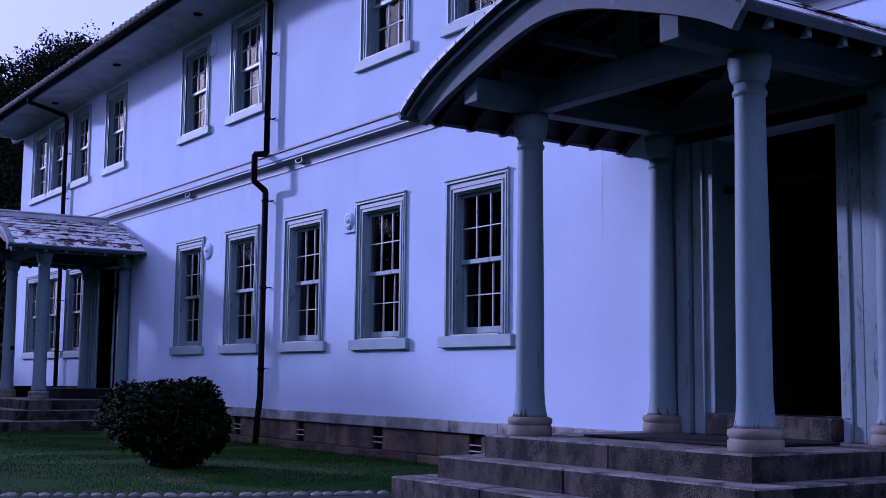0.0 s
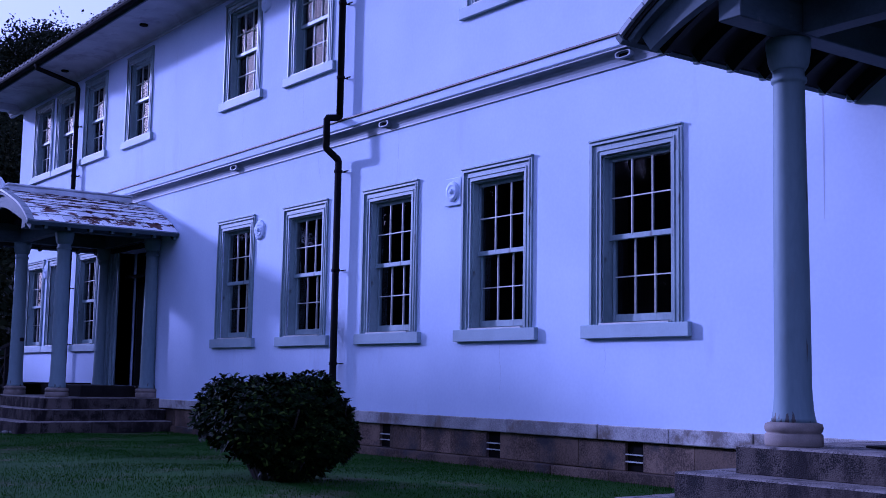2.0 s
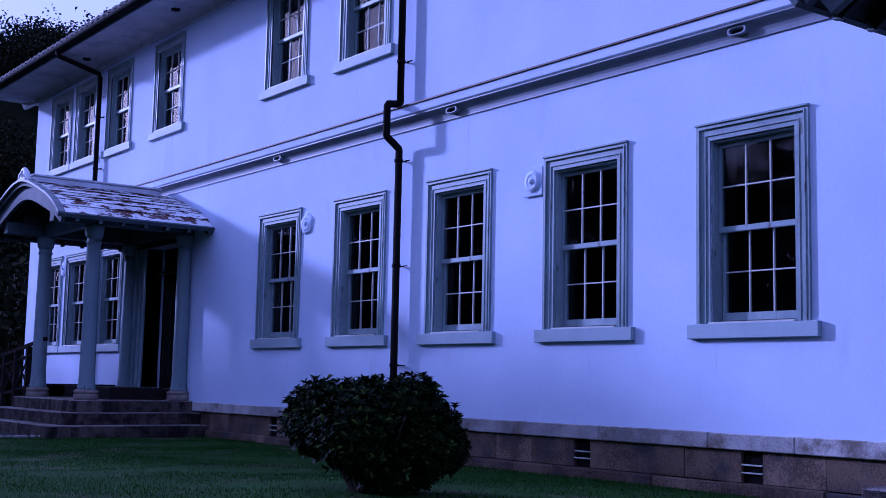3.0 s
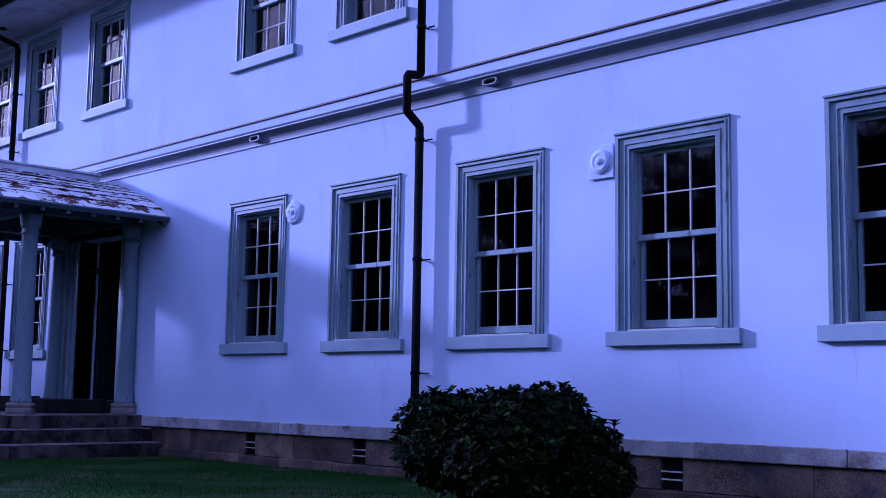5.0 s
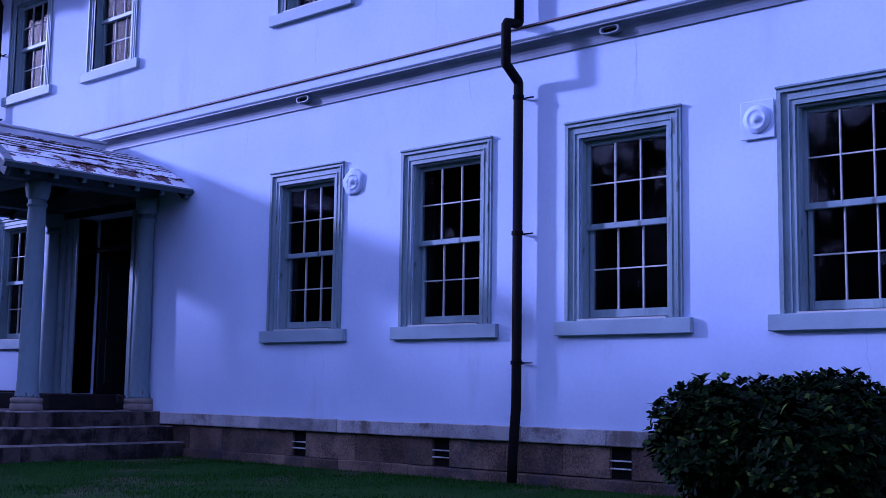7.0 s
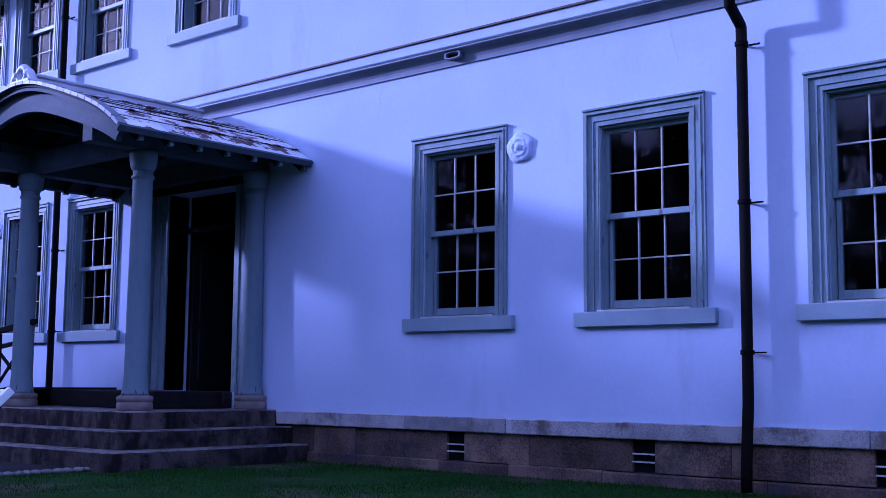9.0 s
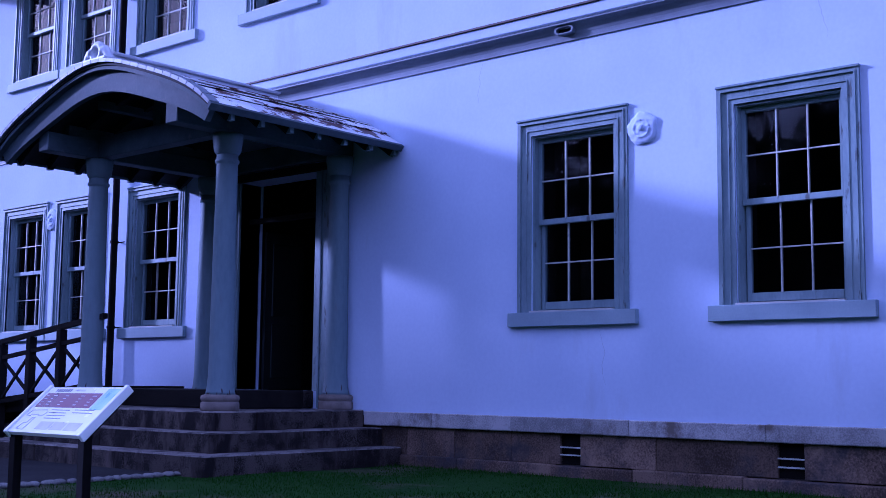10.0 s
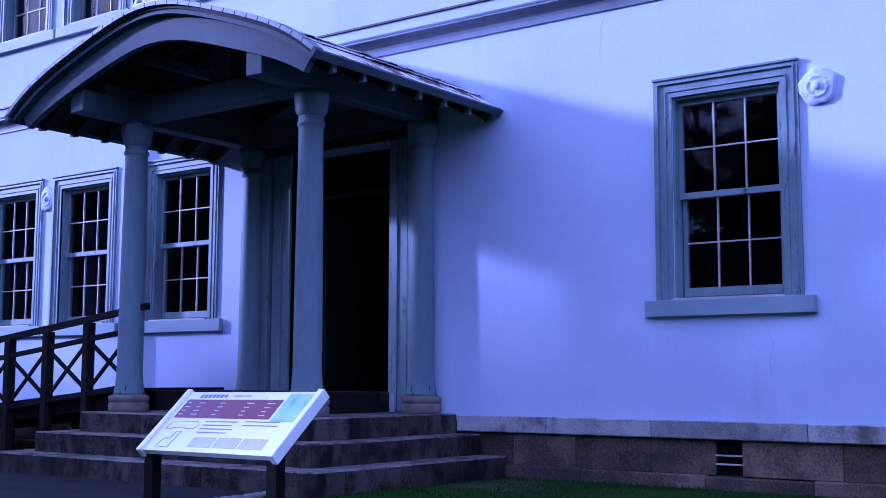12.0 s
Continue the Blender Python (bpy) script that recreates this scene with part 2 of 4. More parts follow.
def glass_mat():
    m = bpy.data.materials.new("window glass")
    m.use_nodes = True
    n, l = links(m)
    n.remove(n["Principled BSDF"])
    tr, gl, mx, fr = n.new("ShaderNodeBsdfTransparent"), n.new("ShaderNodeBsdfGlossy"), n.new("ShaderNodeMixShader"), n.new("ShaderNodeFresnel")
    tr.inputs["Color"].default_value = (0.8, 0.83, 0.84, 1)
    gl.inputs["Roughness"].default_value = 0.015
    gl.inputs["Color"].default_value = (0.95, 0.95, 0.95, 1)
    fr.inputs["IOR"].default_value = 1.42
    nz, bp = n.new("ShaderNodeTexNoise"), n.new("ShaderNodeBump")
    nz.inputs["Scale"].default_value = 2.5
    bp.inputs["Strength"].default_value, bp.inputs["Distance"].default_value = 0.08, 0.01
    l.new(nz.outputs["Fac"], bp.inputs["Height"])
    l.new(bp.outputs[0], gl.inputs["Normal"])
    l.new(fr.outputs[0], mx.inputs[0])
    l.new(tr.outputs[0], mx.inputs[1])
    l.new(gl.outputs[0], mx.inputs[2])
    l.new(mx.outputs[0], n["Material Output"].inputs["Surface"])
    return m


glass = glass_mat()


# ---- mesh helpers ----
def part(name, bm, material, parent=None, label="", smooth=False):
    me = bpy.data.meshes.new(name)
    bmesh.ops.recalc_face_normals(bm, faces=bm.faces)
    bm.to_mesh(me)
    bm.free()
    me.materials.append(material)
    if smooth:
        for p in me.polygons:
            p.use_smooth = True
    ob = new(name, me)
    if parent:
        ob.parent = parent
    if label:
        ob["label"] = label
    return ob


def from_lists(name, verts, faces, material, parent=None, label=""):
    me = bpy.data.meshes.new(name)
    me.from_pydata(verts, [], faces)
    me.materials.append(material)
    ob = new(name, me)
    if parent:
        ob.parent = parent
    if label:
        ob["label"] = label
    return ob


def box(bm, x0, x1, y0, y1, z0, z1, bevel=0.0):
    g = bmesh.ops.create_cube(bm, size=1)["verts"]
    for v in g:
        v.co = Vector(((x0 + x1) / 2 + v.co.x * (x1 - x0), (y0 + y1) / 2 + v.co.y * (y1 - y0), (z0 + z1) / 2 + v.co.z * (z1 - z0)))
    if bevel:
        bmesh.ops.bevel(bm, geom=list({e for v in g for e in v.link_edges}), offset=bevel, segments=1, affect="EDGES")
    return g


def boxed(x0, x1, y0, y1, z0, z1, bevel=0.0):
    bm = bmesh.new()
    box(bm, x0, x1, y0, y1, z0, z1, bevel)
    return bm


def lathe(bm, profile, seg=32, at=(0, 0)):
    rings = [[bm.verts.new((at[0] + r * math.cos(6.28318 * k / seg), at[1] + r * math.sin(6.28318 * k / seg), z)) for k in range(seg)] for r, z in profile]
    for a, b in zip(rings, rings[1:]):
        for k in range(seg):
            bm.faces.new((a[k], a[(k + 1) % seg], b[(k + 1) % seg], b[k]))
    bm.faces.new(rings[0][::-1])
    bm.faces.new(rings[-1])


def tube(bm, pts, r, seg=10):
    """A round pipe through points."""
    pts = [Vector(p) for p in pts]
    rings = []
    for i, p in enumerate(pts):
        d = (pts[min(i + 1, len(pts) - 1)] - pts[max(i - 1, 0)]).normalized()
        side = d.cross(Vector((0.31, 0.87, 0.11))).normalized()
        up = d.cross(side)
        rad = r[i] if isinstance(r, (list, tuple)) else r
        rings.append([bm.verts.new(p + (side * math.cos(6.28318 * k / seg) + up * math.sin(6.28318 * k / seg)) * rad) for k in range(seg)])
    for a, b in zip(rings, rings[1:]):
        for k in range(seg):
            bm.faces.new((a[k], a[(k + 1) % seg], b[(k + 1) % seg], b[k]))
    bm.faces.new(rings[0][::-1])
    bm.faces.new(rings[-1])


def sweep_y(bm, profile, y0, y1, closed=True):
    """A moulding along y from a profile of (x, z)."""
    a = [bm.verts.new((x, y0, z)) for x, z in profile]
    b = [bm.verts.new((x, y1, z)) for x, z in profile]
    n = len(profile)
    for k in range(n if closed else n - 1):
        bm.faces.new((a[k], a[(k + 1) % n], b[(k + 1) % n], b[k]))
    if closed:
        bm.faces.new(a[::-1])
        bm.faces.new(b)


def droop(y):
    """The flanks of the porch arch run flatter than a circle."""
    return -0.065 * math.sin(math.pi * min(abs(y), 2.0) / 2.0) ** 2


def arc_slab(bm, x0, x1, r0, r1, a0, a1, zc, seg=24, yc=0.0, taper=0.0):
    """A piece of a barrel along x between two radii and two angles from the crown; taper thins it towards the ends."""
    rows = []
    for k in range(seg + 1):
        a = a0 + (a1 - a0) * k / seg
        ri = r0 + taper * (a / a1) ** 2 if taper else r0
        rows.append([bm.verts.new((x, yc + r * math.sin(a), zc + r * math.cos(a) + droop(r * math.sin(a)))) for x, r in ((x0, ri), (x1, ri), (x1, r1), (x0, r1))])
    for p, q in zip(rows, rows[1:]):
        for k in range(4):
            bm.faces.new((p[k], p[(k + 1) % 4], q[(k + 1) % 4], q[k]))
    bm.faces.new(rows[0][::-1])
    bm.faces.new(rows[-1])


def empty(name, label, category, group="", kind=""):
    return tagged(new(name), label, category, group, kind)


# ---- ground ----
def ground_height(x, y):
    h = 0.09 * math.exp(-((x - 4.5) ** 2 + (y - 11.9) ** 2) / 3.0)
    if 9.4 < y < 21.8 and x < 7.4:
        h += 0.02 * noise.noise((x * 0.8, y * 0.8, 0))
    return GZ + h


def ground():
    xs = [-2500, -700, -200, -70] + [-30 + 2 * i for i in range(15)] + [0.5 * i for i in range(0, 17)] + [10, 20, 40, 80, 200, 700, 2500]
    ys = [-2500, -700, -200, -70, -30, -15, -8] + [-4 + 0.5 * i for i in range(72)] + [34, 40, 55, 80, 200, 700, 2500]
    verts = [(x, y, ground_height(x, y) if -4 < x < 8 and 0 < y < 32 else GZ) for x in xs for y in ys]
    n = len(ys)
    faces = [(i * n + j, (i + 1) * n + j, (i + 1) * n + j + 1, i * n + j + 1) for i in range(len(xs) - 1) for j in range(n - 1)]
    return tagged(from_lists("ground", verts, faces, turf), "dark mown lawn with bare worn patches", "lawn", kind="structure")


ground()


def path_slab(name, pts):
    bm = bmesh.new()
    bot = [bm.verts.new((x, y, GZ - 0.05)) for x, y in pts]
    top = [bm.verts.new((x, y, GZ + 0.012)) for x, y in pts]
    bm.faces.new(top)
    for k in range(len(pts)):
        bm.faces.new((bot[k], bot[(k + 1) % len(pts)], top[(k + 1) % len(pts)], top[k]))
    return tagged(part(name, bm, asphalt), "dark asphalt path leading to the stone steps", "path", kind="structure")


path_slab("path_south", [(-6, 3.2), (5.1, 3.2), (5.1, 8.3), (3.46, 8.93), (2.14, 9.6), (-6, 11.2)])
path_slab("path_north", [(-6, 21.2), (2.4, 21.55), (5.1, 21.8), (5.1, 31), (-6, 31)])


# ---- building shell ----
def facade():
    """Front wall with real openings and reveals."""
    th = 0.34
    holes = [(c - HALF_OPEN, c + HALF_OPEN, LOWZ[0] + 0.14, LOWZ[1] - 0.155) for c in LOW]
    holes += [(c - HALF_OPEN, c + HALF_OPEN, UPPZ[0] + 0.14, UPPZ[1] - 0.155) for c in UPP]
    holes += [(c - DOOR_HALF, c + DOOR_HALF, DOOR_Z[0], DOOR_HEAD) for c in DOORS]
    ys = sorted({Y0, Y1, *[h[0] for h in holes], *[h[1] for h in holes]})
    zs = sorted({0.7, 7.6 + EAVE, *[h[2] for h in holes], *[h[3] for h in holes]})
    solid = lambda y, z: not any(h[0] < y < h[1] and h[2] < z < h[3] for h in holes)
    bm = bmesh.new()
    cache = {}

    def v(x, y, z):
        key = (round(x, 4), round(y, 4), round(z, 4))
        if key not in cache:
            cache[key] = bm.verts.new((x, y, z))
        return cache[key]

    cell = {(i, j): solid((ys[i] + ys[i + 1]) / 2, (zs[j] + zs[j + 1]) / 2) for i in range(len(ys) - 1) for j in range(len(zs) - 1)}
    for (i, j), s in cell.items():
        if not s:
            continue
        a, b, c, d = ys[i], ys[i + 1], zs[j], zs[j + 1]
        for x in (WX, WX + th):
            bm.faces.new((v(x, a, c), v(x, b, c), v(x, b, d), v(x, a, d)))
        for k, p, q in (((i - 1, j), (a, c), (a, d)), ((i + 1, j), (b, c), (b, d)), ((i, j - 1), (a, c), (b, c)), ((i, j + 1), (a, d), (b, d))):
            if not cell.get(k, False):
                bm.faces.new((v(WX, *p), v(WX, *q), v(WX + th, *q), v(WX + th, *p)))
    tagged(part("wall_west", bm, plaster), "pale blue-white limewashed two-storey facade with faint stains", "wall", kind="structure")


facade()


def crack(y, z, drop, seed):
    """A hairline crack standing a hair proud of the plaster."""
    rng = random.Random(seed)
    verts, faces = [], []
    n = 14
    for k in range(n + 1):
        w = 0.0022 * math.sin(math.pi * (k + 0.3) / (n + 0.6)) + 0.0006
        verts += [(WX - 0.0012, y - w, z - drop * k / n), (WX - 0.0012, y + w, z - drop * k / n)]
        y += rng.uniform(-0.018, 0.018)
    for k in range(n):
        faces.append((2 * k, 2 * k + 1, 2 * k + 3, 2 * k + 2))
    from_lists("crack", verts, faces, crack_line, bpy.data.objects["wall_west"], "hairline crack in the plaster")


crack_line = surface("dusty crack", (0.43, 0.48, 0.61), (0.50, 0.55, 0.69), scale=9, rough=1.0, bump=0.0, spec=0.0)
for k, (y, z, drop) in enumerate(((14.68, 4.40, 0.62), (17.2, 5.48, 0.72), (19.1, 5.45, 0.65), (12.6, 1.58, 0.55), (18.9, 1.55, 0.5), (20.3, 4.38, 0.5), (10.9, 1.57, 0.35), (16.75, 4.4, 0.5))):
    crack(y, z, drop, k)
streak_mat = surface("rusty run", (0.50, 0.51, 0.61), (0.58, 0.61, 0.74), scale=7, rough=1.0, bump=0.0, spec=0.0)
from_lists("stain", [(WX - 0.0012, 8.29 + o * w, z) for z, w in ((3.62, 0.010), (3.35, 0.009), (3.0, 0.006), (2.55, 0.002)) for o in (-1, 1)],
           [(0, 1, 3, 2), (2, 3, 5, 4), (4, 5, 7, 6)], streak_mat, bpy.data.objects["wall_west"], "thin rusty run below the porch eave")
tagged(part("wall_north", boxed(WX + 0.34, 15.0, Y1 - 0.34, Y1 - 0.003, 0.2, 7.6 + EAVE), plaster), "pale blue-white plastered end wall of the building", "wall", kind="structure")
tagged(part("wall_south", boxed(WX + 0.34, 15.0, Y0 + 0.003, Y0 + 0.34, 0.2, 7.6 + EAVE), plaster), "pale blue-white plastered far end wall", "wall", kind="structure")
tagged(part("wall_east", boxed(14.7, 15.0, Y0 + 0.34, Y1 - 0.34, 0.2, 7.6 + EAVE), plaster), "pale blue-white plastered rear wall", "wall", kind="structure")
tagged(part("floor_lower", boxed(WX + 0.345, 14.69, Y0 + 0.345, Y1 - 0.345, 0.55, 0.93), dark_wood), "dark board floor of the ground storey", "floor", kind="structure")
tagged(part("floor_upper", boxed(WX + 0.345, 14.69, Y0 + 0.345, Y1 - 0.345, 4.27, 4.52), dark_wood), "dark board floor of the upper storey", "floor", kind="structure")
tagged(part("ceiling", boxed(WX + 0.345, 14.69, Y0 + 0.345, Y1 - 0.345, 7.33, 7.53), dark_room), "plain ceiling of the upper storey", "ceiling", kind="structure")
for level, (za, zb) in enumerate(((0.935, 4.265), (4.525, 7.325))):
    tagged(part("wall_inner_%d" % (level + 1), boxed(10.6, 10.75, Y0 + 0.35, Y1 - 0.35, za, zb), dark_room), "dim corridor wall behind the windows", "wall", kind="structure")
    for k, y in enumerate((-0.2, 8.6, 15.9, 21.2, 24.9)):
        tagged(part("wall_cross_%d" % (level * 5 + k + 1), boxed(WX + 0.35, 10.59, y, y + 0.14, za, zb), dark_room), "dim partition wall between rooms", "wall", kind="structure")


# ---- string course, eaves, roof ----
def string_course():
    dz = COURSE
    root = empty("trim_string_course", "pale blue-white moulded string course with a brown flashing", "string course", kind="structure")
    for k, (a, b) in enumerate(((Y0, 7.5), (7.5, 16.0), (16.0, 24.2), (24.2, Y1))):
        bm = bmesh.new()
        sweep_y(bm, [(WX + 0.02, 4.70), (WX - 0.135, 4.70), (WX - 0.135, 4.60), (WX - 0.12, 4.585), (WX + 0.02, 4.585)], a, b)
        bm.transform(Matrix.Translation((0, 0, dz)))
        part("band", bm, plaster, root)
        bm = bmesh.new()
        prof = [(WX + 0.02, 4.583), (WX - 0.115, 4.583), (WX - 0.115, 4.565)]
        for i in range(7):
            t = i / 6 * math.pi / 2
            prof.append((WX - 0.11 + 0.092 * math.sin(t), 4.44 + 0.122 * math.cos(t)))
        prof += [(WX - 0.018, 4.42), (WX + 0.02, 4.42)]
        sweep_y(bm, prof, a, b)
        bm.transform(Matrix.Translation((0, 0, dz)))
        part("cove", bm, cove_paint, root, "grey-blue painted cove")
        bm = bmesh.new()
        sweep_y(bm, [(WX + 0.01, 4.755), (WX - 0.02, 4.752), (WX - 0.155, 4.722), (WX - 0.155, 4.704), (WX + 0.01, 4.704)], a, b)
        bm.transform(Matrix.Translation((0, 0, dz)))
        part("flashing", bm, copper, root, "brown weathered metal flashing")


string_course()


def course_vent(y):
    root = empty("wall_vent", "small oval air vent in the string course", "vent", "string course vents")
    bm = bmesh.new()
    seg = 20
    rings = []
    for sy, sz, x in ((0.108, 0.038, 0.05), (0.108, 0.038, -0.035), (0.088, 0.028, -0.035), (0.086, 0.027, 0.012)):
        rings.append([bm.verts.new((x, sy * abs(math.cos(t)) ** 0.5 * (1 if math.cos(t) > 0 else -1), sz * abs(math.sin(t)) ** 0.7 * (1 if math.sin(t) > 0 else -1)))
                      for t in [6.28318 * (k + 0.5) / seg for k in range(seg)]])
    for a, b in zip(rings, rings[1:]):
        for k in range(seg):
            bm.faces.new((a[k], a[(k + 1) % seg], b[(k + 1) % seg], b[k]))
    part("rim", bm, cove_paint, root)
    bm = bmesh.new()
    bm.faces.new([bm.verts.new((0.004, 0.09 * math.cos(6.28318 * k / 12), 0.03 * math.sin(6.28318 * k / 12))) for k in range(12)])
    part("grille", bm, pipe_paint, root, "dark opening")
    root.matrix_world = pose(WX - 0.055, y, 4.515 + COURSE)
    return root


first_vent = course_vent(14.93)
for y in (10.58, 19.24, 8.2, 28.4):
    copy_thing(first_vent, pose(WX - 0.055, y, 4.515 + COURSE))


def eaves():
    root = empty("trim_eaves", "pale blue-white plastered coved eaves with a dark gutter", "eaves", kind="structure")
    prof = [(WX + 0.02, 7.37), (WX - 0.06, 7.37), (WX - 0.06, 7.40)]
    for i in range(6):
        t = i / 5 * math.pi / 2
        prof.append((WX - 0.24 + 0.16 * math.cos(t), 7.40 + 0.13 * math.sin(t)))
    prof += [(WX - 0.62, 7.535), (WX - 0.62, 7.50), (WX - 0.90, 7.50), (WX - 0.90, 7.62), (WX + 0.02, 7.75)]
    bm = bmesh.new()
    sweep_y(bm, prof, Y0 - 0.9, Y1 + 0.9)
    part("soffit", bm, soffit_white, root, "grey plaster soffit")
    bm = bmesh.new()
    sweep_y(bm, [(WX - 0.905, 7.49), (WX - 0.935, 7.49), (WX - 0.935, 7.625), (WX - 0.905, 7.625)], Y0 - 0.95, Y1 + 0.95)
    part("fascia", bm, shaded_paint, root)
    bm = bmesh.new()
    gut = [(WX - 1.015 + 0.078 * math.cos(t), 7.60 - 0.085 * math.sin(t)) for t in [math.pi * k / 8 for k in range(9)]]
    gut += [(WX - 1.015 + 0.066 * math.cos(t), 7.60 - 0.07 * math.sin(t)) for t in [math.pi * (8 - k) / 8 for k in range(9)]]
    sweep_y(bm, gut, Y0 - 0.95, Y1 + 0.95)
    part("gutter", bm, pipe_paint, root, "dark half-round gutter")
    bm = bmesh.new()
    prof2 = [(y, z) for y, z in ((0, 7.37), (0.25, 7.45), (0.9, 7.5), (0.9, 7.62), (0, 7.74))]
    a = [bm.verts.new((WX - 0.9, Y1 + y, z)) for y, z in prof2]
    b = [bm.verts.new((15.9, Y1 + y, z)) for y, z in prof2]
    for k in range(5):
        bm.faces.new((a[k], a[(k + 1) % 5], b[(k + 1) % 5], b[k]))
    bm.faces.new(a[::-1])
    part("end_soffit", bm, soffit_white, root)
    root.matrix_world = pose(0, 0, EAVE)


eaves()


def soffit_vent(y):
    bm = bmesh.new()
    lathe(bm, [(0.0601, -0.035), (0.075, -0.03), (0.08, 0.0), (0.055, 0.004)], 16)
    ob = part("soffit_vent", bm, pipe_paint)
    ob.matrix_world = pose(WX - 0.36, y, 7.535 + EAVE)
    return tagged(ob, "small round dark vent in the eaves", "vent", "soffit vents")


sv = soffit_vent(22.55)
for y in (18.35, 26.8, 14.1):
    copy_thing(sv, pose(WX - 0.36, y, 7.535 + EAVE))


def main_roof():
    root = empty("roof", "grey clay-tiled hipped roof", "roof", kind="structure")
    ex, ez, rx, rz = WX - 1.02, 7.64 + EAVE, 11.3, 10.1
    ya, yb = Y0 - 1.0, Y1 + 1.0
    bm = bmesh.new()
    p = [bm.verts.new(c) for c in ((ex, ya, ez), (ex, yb, ez), (16.1, yb, ez), (16.1, ya, ez), (rx, ya + 4.5, rz), (rx, yb - 4.5, rz))]
    for f in ((0, 1, 5, 4), (1, 2, 5), (2, 3, 4, 5), (3, 0, 4), (3, 2, 1, 0)):
        bm.faces.new([p[k] for k in f])
    part("slope", bm, tile_clay, root)
    # rolls of the pantiles with round eave ends
    verts, faces = [], []
    slope = (rz - ez) / (rx - ex)
    y = 6.0
    while y < yb - 0.1:
        run = min(1.6, max(0.25, (yb - y)))
        for s in range(4):
            xa, xb = ex - 0.05 + run * s / 4, ex - 0.05 + run * (s + 1) / 4 + 0.03
            za, zb = ez + slope * (xa - ex) + 0.02 + 0.018, ez + slope * (xb - ex) + 0.018
            base = len(verts)
            for x, z in ((xa, za), (xb, zb)):
                for k in range(7):
                    t = math.pi * k / 6
                    verts.append((x, y + 0.075 * math.cos(t), z - 0.012 + 0.05 * math.sin(t)))
            for k in range(6):
                faces.append((base + k, base + k + 1, base + 8 + k, base + 7 + k))
            faces.append(tuple(base + k for k in range(7)))
        b = len(verts)
        verts += [(ex - 0.045, y + 0.06, ez - 0.05), (ex - 0.045, y + 0.21, ez - 0.06), (ex - 0.045, y + 0.21, ez + 0.025), (ex - 0.045, y + 0.06, ez + 0.035),
                  (ex + 0.3, y + 0.21, ez + 0.1), (ex + 0.3, y + 0.06, ez + 0.13)]
        faces += [(b, b + 1, b + 2, b + 3), (b + 3, b + 2, b + 4, b + 5)]
        y += 0.27
    tagged(from_lists("tile", verts, faces, tile_clay, root, "rows of pantiles along the eave"), kind="stuff")


main_roof()


# ---- windows ----
def mitred(bm, half, z0, z1, u0, u1, x0, x1):
    """Three-sided frame round an opening, between offsets u0 and u1 from its edge."""
    for s in (-1, 1):
        pts = [(s * (half + u0), z0), (s * (half + u1), z0), (s * (half + u1), z1 + u1), (s * (half + u0), z1 + u0)]
        a = [bm.verts.new((x0, y, z)) for y, z in pts]
        b = [bm.verts.new((x1, y, z)) for y, z in pts]
        for k in range(4):
            bm.faces.new((a[k], a[(k + 1) % 4], b[(k + 1) % 4], b[k]))
        bm.faces.new(a[::-1])
        bm.faces.new(b)
    pts = [(-half - u0, z1 + u0), (half + u0, z1 + u0), (half + u1, z1 + u1), (-half - u1, z1 + u1)]
    a = [bm.verts.new((x0, y, z)) for y, z in pts]
    b = [bm.verts.new((x1, y, z)) for y, z in pts]
    for k in range(4):
        bm.faces.new((a[k], a[(k + 1) % 4], b[(k + 1) % 4], b[k]))
    bm.faces.new(a[::-1])
    bm.faces.new(b)


def sash(root, name, x, y0, y1, z0, z1, bottom, top):
    bm = bmesh.new()
    st = 0.039
    box(bm, x, x + 0.038, y0, y0 + st, z0, z1)
    box(bm, x, x + 0.038, y1 - st, y1, z0, z1)
    box(bm, x + 0.001, x + 0.037, y0 + st, y1 - st, z0, z0 + bottom, 0.004)
    box(bm, x + 0.001, x + 0.037, y0 + st, y1 - st, z1 - top, z1, 0.004)
    frame_ob = part(name, bm, trim_paint, root)
    gy0, gy1, gz0, gz1 = y0 + st, y1 - st, z0 + bottom, z1 - top
    for k in (1, 2):
        y = gy0 + (gy1 - gy0) * k / 3
        part("glazing_bar", boxed(x + 0.004, x + 0.030, y - 0.006, y + 0.006, gz0, gz1), sash_paint, frame_ob)
    zm = (gz0 + gz1) / 2
    for k in range(3):
        a, b = gy0 + (gy1 - gy0) * k / 3, gy0 + (gy1 - gy0) * (k + 1) / 3
        part("glazing_bar", boxed(x + 0.005, x + 0.029, a + (0.0063 if k else 0), b - (0.0063 if k < 2 else 0), zm - 0.006, zm + 0.006), sash_paint, frame_ob)
        for za, zb in ((gz0, zm), (zm, gz1)):
            tilt = random.uniform(-0.0025, 0.0025)
            p = from_lists("pane", [(x + 0.02, a, zb), (x + 0.02 - tilt, b, zb), (x + 0.02, b, za), (x + 0.02 + tilt, a, za)], [(0, 1, 2, 3)], glass, frame_ob)
            p.visible_shadow = False


